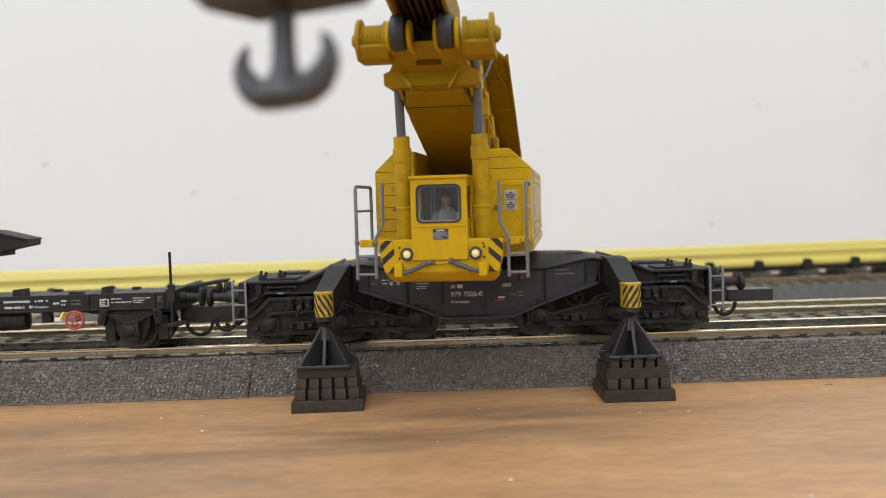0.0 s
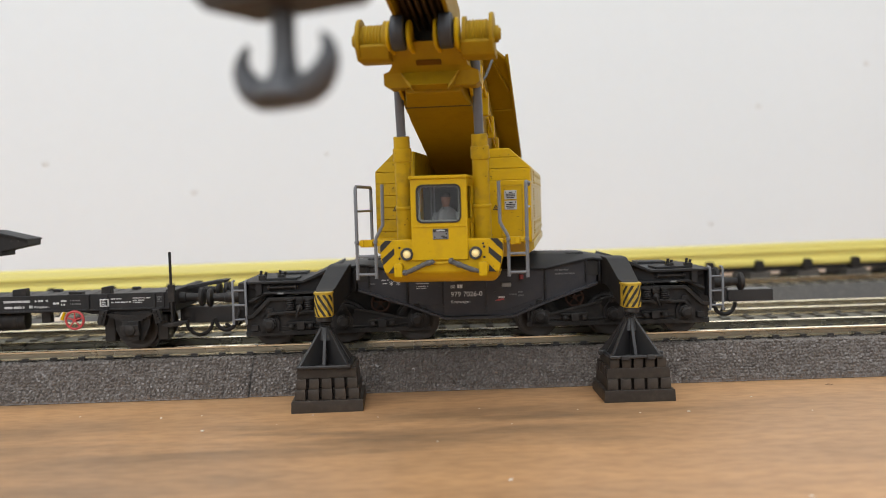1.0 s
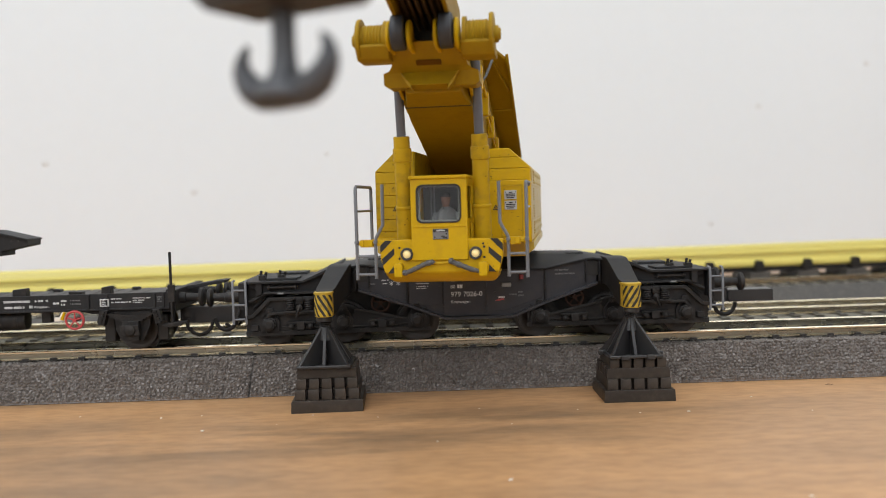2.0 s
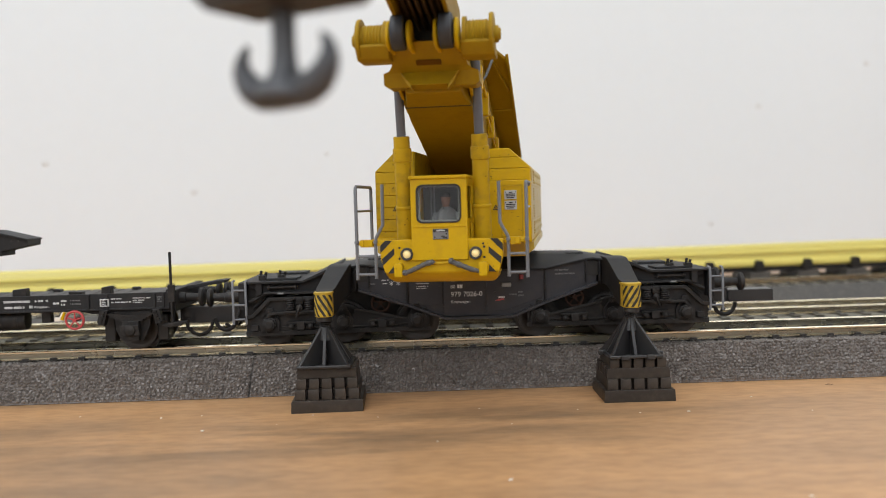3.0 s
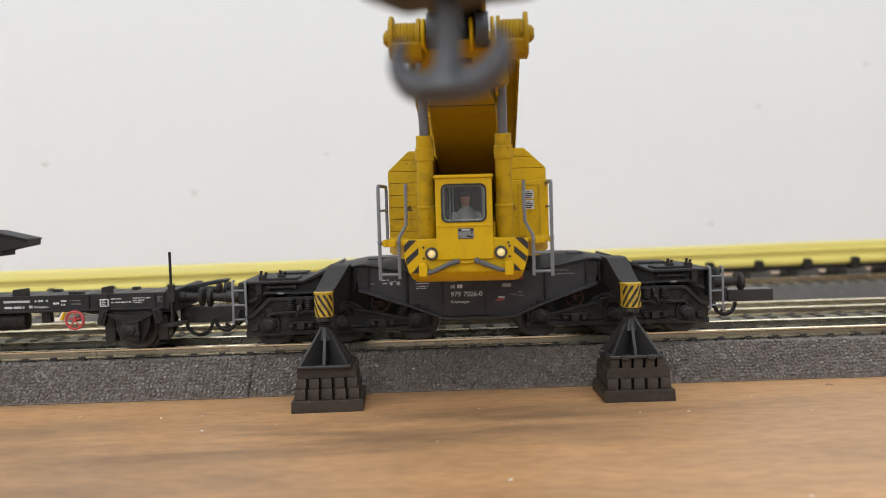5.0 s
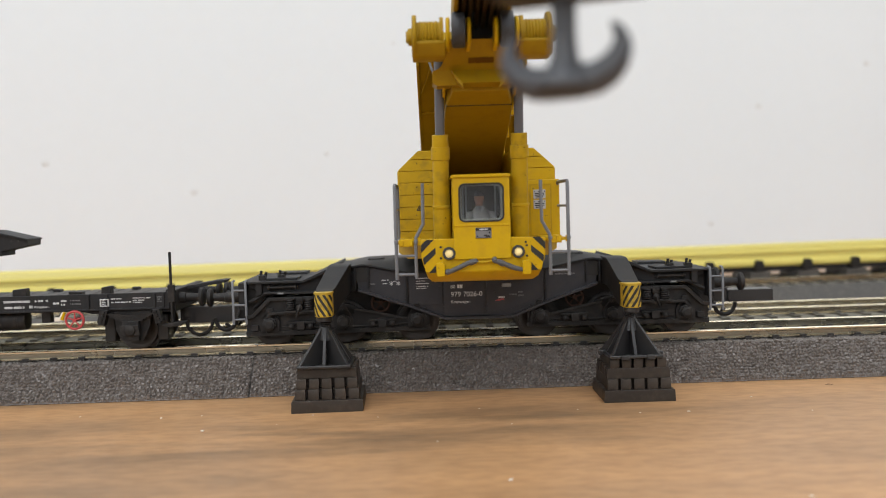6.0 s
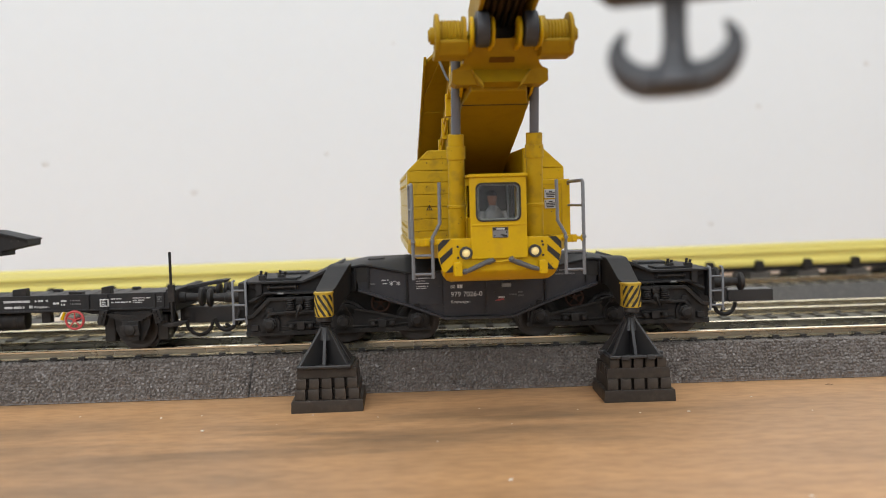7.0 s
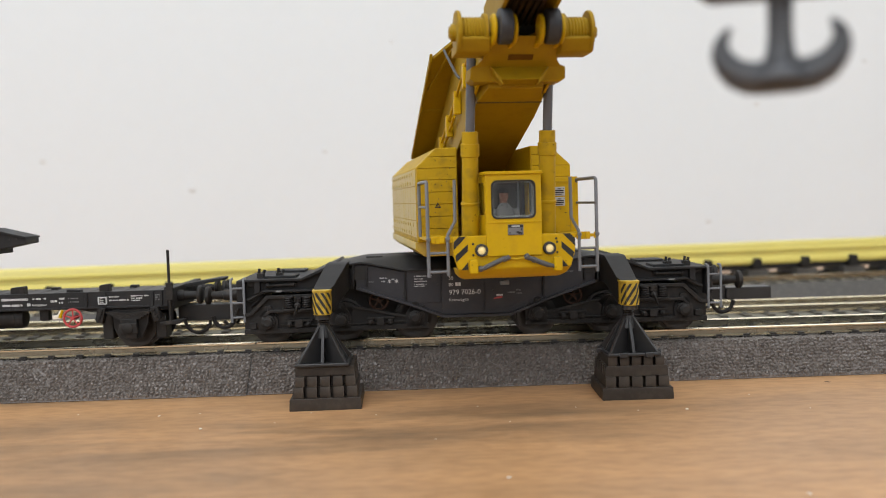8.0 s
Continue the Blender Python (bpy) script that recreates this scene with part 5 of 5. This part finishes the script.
def superstructure():
    t = thing("crane_superstructure", 0, 0, 33.1, "yellow slewing crane superstructure on a dark grey carriage", "crane")
    base = place(0, 0, -33.1)
    bm = bmesh.new()
    turned(bm, (0, 0, 33.1), (0, 0, 1), [(0, 15.5), (1.9, 15.8), (2.9, 15.8), (3.5, 14)], 48)
    part("turntable", bm, FRAME, t, "dark grey slewing ring", m=base)
    bm = bmesh.new()
    box(bm, -9.5, 9.5, -46, 34, 36.2, 38.4)
    part("slewing_frame", bm, YELLOW_FLAT, t, bevel=0.2, m=base)
    bm = bmesh.new()
    box(bm, -8.5, 8.5, 24, 34, 38.4, 52)
    part("counterweight", bm, YELLOW_FLAT, t, bevel=0.3, m=base)
    mark = set(t.children)
    house(t, -1)
    house(t, 1)
    cab(t)
    apron(t)
    boom(t)
    boom_head(t)
    lift_cylinders(t)
    hook_block(t)
    for o in t.children:
        if o not in mark:
            o.matrix_basis = base @ o.matrix_basis
    return t


CRANE = superstructure()


# ---- the flat wagon coupled to the crane ----
def wagon():
    t = thing("flat_wagon", -125, 0, RAIL_TOP, "dark grey low flat wagon with white lettering", "rail wagon")
    m = place(125, 0, -RAIL_TOP)
    bm = bmesh.new()
    prism(bm, [(-195, 22.4), (-104, 22.4), (-100, 21.4), (-80, 21.4), (-80, 24.8), (-195, 24.8)], -14.2, 14.2)
    f = part("underframe", bm, FRAME, t, bevel=0.15, m=m)
    bm = bmesh.new()
    box(bm, -195, -79.6, -15.0, -14.2, 22.6, 26.6)
    box(bm, -195, -79.6, -15.4, -14.4, 22.3, 22.8)
    part("solebar", bm, FRAME, f, bevel=0.1)
    bm = bmesh.new()
    box(bm, -195, -79.2, -14.15, 14.3, 24.7, 25.2)
    part("deck", bm, DECK, f, "worn dark grey deck", bevel=0.1)
    for k in range(24):
        bm = bmesh.new()
        box(bm, -194 + k * 4.7, -190 + k * 4.7, -14.1, 14.2, 25.15, 25.32)
        part("deck_plank", bm, DECK, f)
    for x in (-128, -118.3, -112, -104, -96.1, -90, -84):
        for y, w in ((-13.0, 1.9 if x < -100 else 1.3), (10.5, 1.1)):
            if x not in (-118.3, -104, -96.1) and y < 0 or x in (-112, -104, -90) and y > 0:
                continue
            bm = bmesh.new()
            prism(bm, [(x - w, 25.2), (x + w, 25.2), (x + w * 0.9, (28.5 if x != -104 else 27.2) if y < 0 else 26.0), (x - w * 0.9, (28.2 if x != -104 else 27.4) if y < 0 else 26.1)], y - 1.2, y + 1.2)
            part("stake_pocket", bm, BOGIE, f, bevel=0.15)
    for x in (-100.4, -95.6, -83.5, -81.2):
        bm = bmesh.new()
        box(bm, x - 0.3, x + 0.3, -15.5, -14.8, 22.6, 26.5)
        part("solebar_rib", bm, FRAME, f, bevel=0.05)
    bm = bmesh.new()
    for x0, x1, z, h in ((-122, -115.3, 25.2, 0.36), (-121.8, -116.8, 23.7, 0.36), (-115.5, -114.6, 23.8, 0.45), (-113.2, -111.6, 25.25, 0.3), (-109.5, -107.8, 24.5, 0.34), (-107.4, -106.0, 25.1, 0.3), (-107.4, -106.0, 24.1, 0.3), (-94.6, -92.0, 25.2, 0.2), (-94.6, -89.5, 24.3, 0.22), (-89.0, -84.5, 25.3, 0.18), (-89.0, -86.0, 24.7, 0.18), (-89.0, -86.6, 24.15, 0.18)):
        dashes(bm, x0, x1, z, h * 0.85, -15.05)
    for a, q in ((-114.2, 1), (-110.6, -1)):          # arrows either side of a measure
        box(bm, min(a, a + q * 0.8), max(a, a + q * 0.8), -15.05, -14.9, 25.2, 25.32)
        prism(bm, [(a + q * 0.2, 24.95), (a + q * 0.65, 25.26), (a + q * 0.2, 25.57)], -15.05, -14.9)
    part("solebar_print", bm, WHITE, f, "white print too small to read")
    writing("K\u00f6nigsborn", 0.82, f, place(-114.3, -15.06, 23.45, 90), WHITE)
    bm = bmesh.new()
    for z in (25.1, 24.2):
        dashes(bm, -105.0, -102.4, z, 0.18, -15.05)
    for z in (25.4, 24.8, 24.2):
        dashes(bm, -82.8, -81.3, z, 0.18, -15.05)
    part("faded_print", bm, GREY_PRINT, f, "faded grey print")
    bm = bmesh.new()
    outer, inner = [(-97.3, 23.4), (-95.1, 23.4), (-95.1, 25.3), (-97.3, 25.3)], [(-97.1, 23.6), (-95.3, 23.6), (-95.3, 25.1), (-97.1, 25.1)]
    pierced(bm, outer, inner, -15.6, -14.9)
    for z in (24.8, 24.35, 23.9):
        dashes(bm, -96.9, -95.5, z, 0.14, -15.1)
    part("label_holder", bm, WHITE, f, "white-edged label holder")
    # end beam, buffers, pole, foot step
    bm = bmesh.new()
    box(bm, -80, -78.2, -14.4, 14.4, 21.4, 27.0)
    part("headstock", bm, FRAME, t, bevel=0.15, m=m)
    for y in (-10, 10):
        buffer_parts(t, -80.8, y, 24.6, 1, m)
    bm = bmesh.new()
    cyl(bm, (-79.0, -15.4, 18.6), (-79.0, -15.4, 36.9), 0.36, n=10)
    box(bm, -79.8, -78.2, -15.8, -14.6, 24, 28.4)
    part("stanchion", bm, BOGIE, t, "thin upright stanchion pole", m=m)
    bm = bmesh.new()
    prism(bm, [(-81.6, 18.4), (-81.0, 17.6), (-76.6, 17.9), (-75.4, 19.0), (-77, 18.9)], -16.4, -13.4)
    box(bm, -79.6, -78.6, -14.8, -14.0, 18, 24)
    part("foot_step", bm, BOGIE, t, bevel=0.1, m=m)
    bm = bmesh.new()
    prism(bm, [(-84, 25.2), (-68, 27.6), (-67.5, 28.3), (-69.5, 28.3), (-84, 26.2)], -3.0, 3.0)
    part("drawbar_cover", bm, FRAME, t, bevel=0.15, m=m)
    bm = bmesh.new()
    tube(bm, [(-74.5 + 3.4 * math.cos(a), -5.5, 17.4 + 3.4 * math.sin(a)) for a in [math.pi * (0.9 + k * 1.1 / 10) for k in range(11)]], 0.5, 8)
    part("coupling_loop", bm, BOGIE, t, m=m)
    # running gear
    wheel = wheel_mesh(5.2)
    for xc in (-89.6, -160):
        bm = bmesh.new()
        prism(bm, [(xc - 4.6, 21.8), (xc + 5.0, 21.8), (xc + 4.6, 18), (xc + 2.8, 14.2), (xc - 2.9, 14.2), (xc - 4.2, 17)], -14.6, -13.8)
        w = part("axle_guard", bm, BOGIE, t, bevel=0.1, m=m)
        bm = bmesh.new()
        box(bm, xc - 2.1, xc + 2.1, -16.2, -14.4, 14.4, 19.4)
        prism(bm, [(xc - 2.6, 15.8), (xc + 2.6, 15.8), (xc + 2.2, 18.4), (xc - 2.2, 18.4)], -17.0, -16.0)
        turned(bm, (xc, -16.9, 17.2), (0, -1, 0), [(0, 1.6), (0.4, 1.5), (0.6, 0.9)], 8)
        part("axlebox", bm, BOGIE, w, bevel=0.12)
        bm = bmesh.new()
        for k in range(5):
            hw, z = 6.2 - k * 0.75, 21.4 - k * 0.42
            prism(bm, [(xc - hw, z - 0.2), (xc, z - 0.75), (xc + hw, z - 0.2), (xc + hw, z + 0.15), (xc, z - 0.38), (xc - hw, z + 0.15)], -16.0, -14.8)
        part("leaf_spring", bm, BOGIE, w)
        for sx in (-1, 1):
            bm = bmesh.new()
            prism(bm, [(xc + sx * 5.6, 22.4), (xc + sx * 7.6, 22.4), (xc + sx * 8.4, 19.4), (xc + sx * 6.6, 18.4)], -16.4, -14.2)
            for k in range(4):
                cyl(bm, (xc + sx * (6.6 + k * 0.35), -16.8, 21.8 - k * 0.9), (xc + sx * (6.6 + k * 0.35), -16.2, 21.8 - k * 0.9), 0.42, n=8)
            part("spring_hanger", bm, BOGIE, w, bevel=0.1)
        for y, r in ((-8.6, 0), (8.6, 180)):
            piece("wheel", wheel, w, place(xc, y, 16.5, 0, 0, r))
        bm = bmesh.new()
        box(bm, xc + 5.4, xc + 8.2, -11, -6, 13.6, 20.5)
        box(bm, xc - 8.4, xc - 5.6, -11, -6, 13.6, 20.5)
        part("brake_shoe", bm, BLACK, w, bevel=0.3)
        bm = bmesh.new()
        cyl(bm, (xc, -13, 16.5), (xc, 13, 16.5), 1.0, n=10)
        part("axle", bm, BOGIE, w)
    # red handwheel
    bm = bmesh.new()
    hx, hz, hy = -103.6, 20.2, -16.3
    n = 28
    tube(bm, [(hx + 2.25 * math.cos(2 * math.pi * k / n), hy, hz + 2.25 * math.sin(2 * math.pi * k / n)) for k in range(n + 1)], 0.3, 8)
    for k in range(5):
        a = 2 * math.pi * k / 5 + 0.3
        cyl(bm, (hx, hy, hz), (hx + 2.2 * math.cos(a), hy, hz + 2.2 * math.sin(a)), 0.2, n=6)
    cyl(bm, (hx, hy - 0.4, hz), (hx, -13, hz), 0.5, n=10)
    part("brake_handwheel", bm, RED, t, "red spoked brake handwheel", m=m)
    bm = bmesh.new()
    box(bm, -109.0, -106.0, -15.8, -14.6, 19.9, 20.9)
    tube(bm, [(-107.6, -15.9, 20.6), (-107.0, -15.9, 21.6), (-106.6, -15.9, 22.2)], 0.3, 8)
    lever = bmesh.new()
    tube(lever, [(-106.9, -16.2, 20.4), (-106.5, -16.2, 21.4), (-106.2, -16.2, 22.3)], [0.45, 0.35, 0.4], 8)
    part("brake_lever", lever, YELLOW, t, "small yellow brake lever", m=m)
    part("brake_lever_plate", bm, CHIP, t, "pale brake lever plate", m=m, bevel=0.1)
    bm = bmesh.new()
    box(bm, -113, -110.6, -14.0, -12, 19.4, 22.5)
    part("bracket", bm, BOGIE, t, m=m, bevel=0.2)
    bm = bmesh.new()
    turned(bm, (-140, -11.4, 20.0), (1, 0, 0), [(0, 2.0), (0.6, 2.6), (21.6, 2.6), (22.4, 2.3), (22.7, 1.2)], 24)
    for x in (-124, -120):
        turned(bm, (x, -11.4, 20.0), (1, 0, 0), [(0, 2.7), (0.6, 2.7)], 24)
    part("air_tank", bm, BOGIE, t, "dark cylindrical air tank", m=m)
    return t


def boom_rest():
    t = thing("boom_rest", -150, 0, 27.1, "dark grey tapered girder of the boom rest on the flat wagon", "boom rest")
    m = place(150, 0, -27.1)
    bm = bmesh.new()
    prism(bm, [(-115.9, 39.5), (-115.9, 41.0), (-125, 43.2), (-185, 46), (-185, 37.0), (-122.8, 37.0), (-122.8, 38.2)], -13.0, -5.0)
    g = part("girder", bm, FRAME, t, bevel=0.15, m=m)
    bm = bmesh.new()
    prism(bm, [(-115.8, 40.8), (-115.8, 41.3), (-125, 43.6), (-185, 46.4), (-185, 45.6), (-125, 42.9)], -13.6, -4.4)
    part("top_flange", bm, FRAME, g, bevel=0.1)
    bm = bmesh.new()
    for x in (-120.2, -118.4):
        cyl(bm, (x, -13.2, 40.7), (x, -12.8, 40.7), 0.28, n=8)
    part("bolt_holes", bm, BLACK, g)
    bm = bmesh.new()
    box(bm, -158, -142, -12, 12, 27.1, 37.5)
    part("pedestal", bm, FRAME, t, bevel=0.2, m=m)
    return t


wagon()
boom_rest()


# ---- crumbs on the table ----
def crumbs():
    rnd = random.Random(4)
    places = [(-62.3, -55.5, 0.6), (43.7, -52.4, 0.5), (0.1, -96.6, 0.6), (-40, -44, 0.35), (-2, -43, 0.35), (20, -47, 0.3), (-75, -42, 0.4), (4, -58, 0.25), (62, -40, 0.3), (70, -55, 0.3), (-95, -38, 0.3), (-66, -41, 0.3), (33, -52, 0.3), (-12, -70, 0.25), (46, -110, 0.5), (-25, -48, 0.3), (-47, -52, 0.2)]
    for x, y, r in places:
        bm = bmesh.new()
        bmesh.ops.create_icosphere(bm, subdivisions=1, radius=r * 0.7)
        for v in bm.verts:
            v.co = Vector((v.co.x * (1 + 0.5 * rnd.random()), v.co.y * (0.8 + 0.4 * rnd.random()), v.co.z * 0.45 + r * 0.3))
        ob = new("crumb", mesh_of("crumb", bm, CHIP))
        ob.matrix_world = place(x, y, 0, 0, 0, rnd.random() * 360)
        tagged(ob, "tiny pale crumb lying on the brown tabletop", "crumb", "crumbs on the table")
    bm = bmesh.new()
    tube(bm, [(-0.9, 0, 0.1), (-0.2, 0.1, 0.14), (0.9, -0.2, 0.12)], [0.04, 0.1, 0.04], 6)
    ob = new("splinter", mesh_of("splinter", bm, BLACK))
    ob.matrix_world = place(85.2, -29.6, 0)
    tagged(ob, "dark splinter lying on the tabletop", "splinter")


crumbs()


# ---- motion ----
def motions():
    turns = [(0, -9.78), (3.2, -9.78), (3.3, -9.68), (3.5, -9.26), (3.75, -8.72), (4.0, -8.07), (4.5, -6.50), (4.7, -5.80), (5.2, -4.06), (5.8, -1.97), (6.0, -1.27), (6.5, 0.46), (7.0, 2.10), (7.5, 3.80), (8.0, 5.50)]
    walk(CRANE, [(s, place(-0.6, 0, 33.1, 0, 0, a + 0.72)) for s, a in turns])


motions()
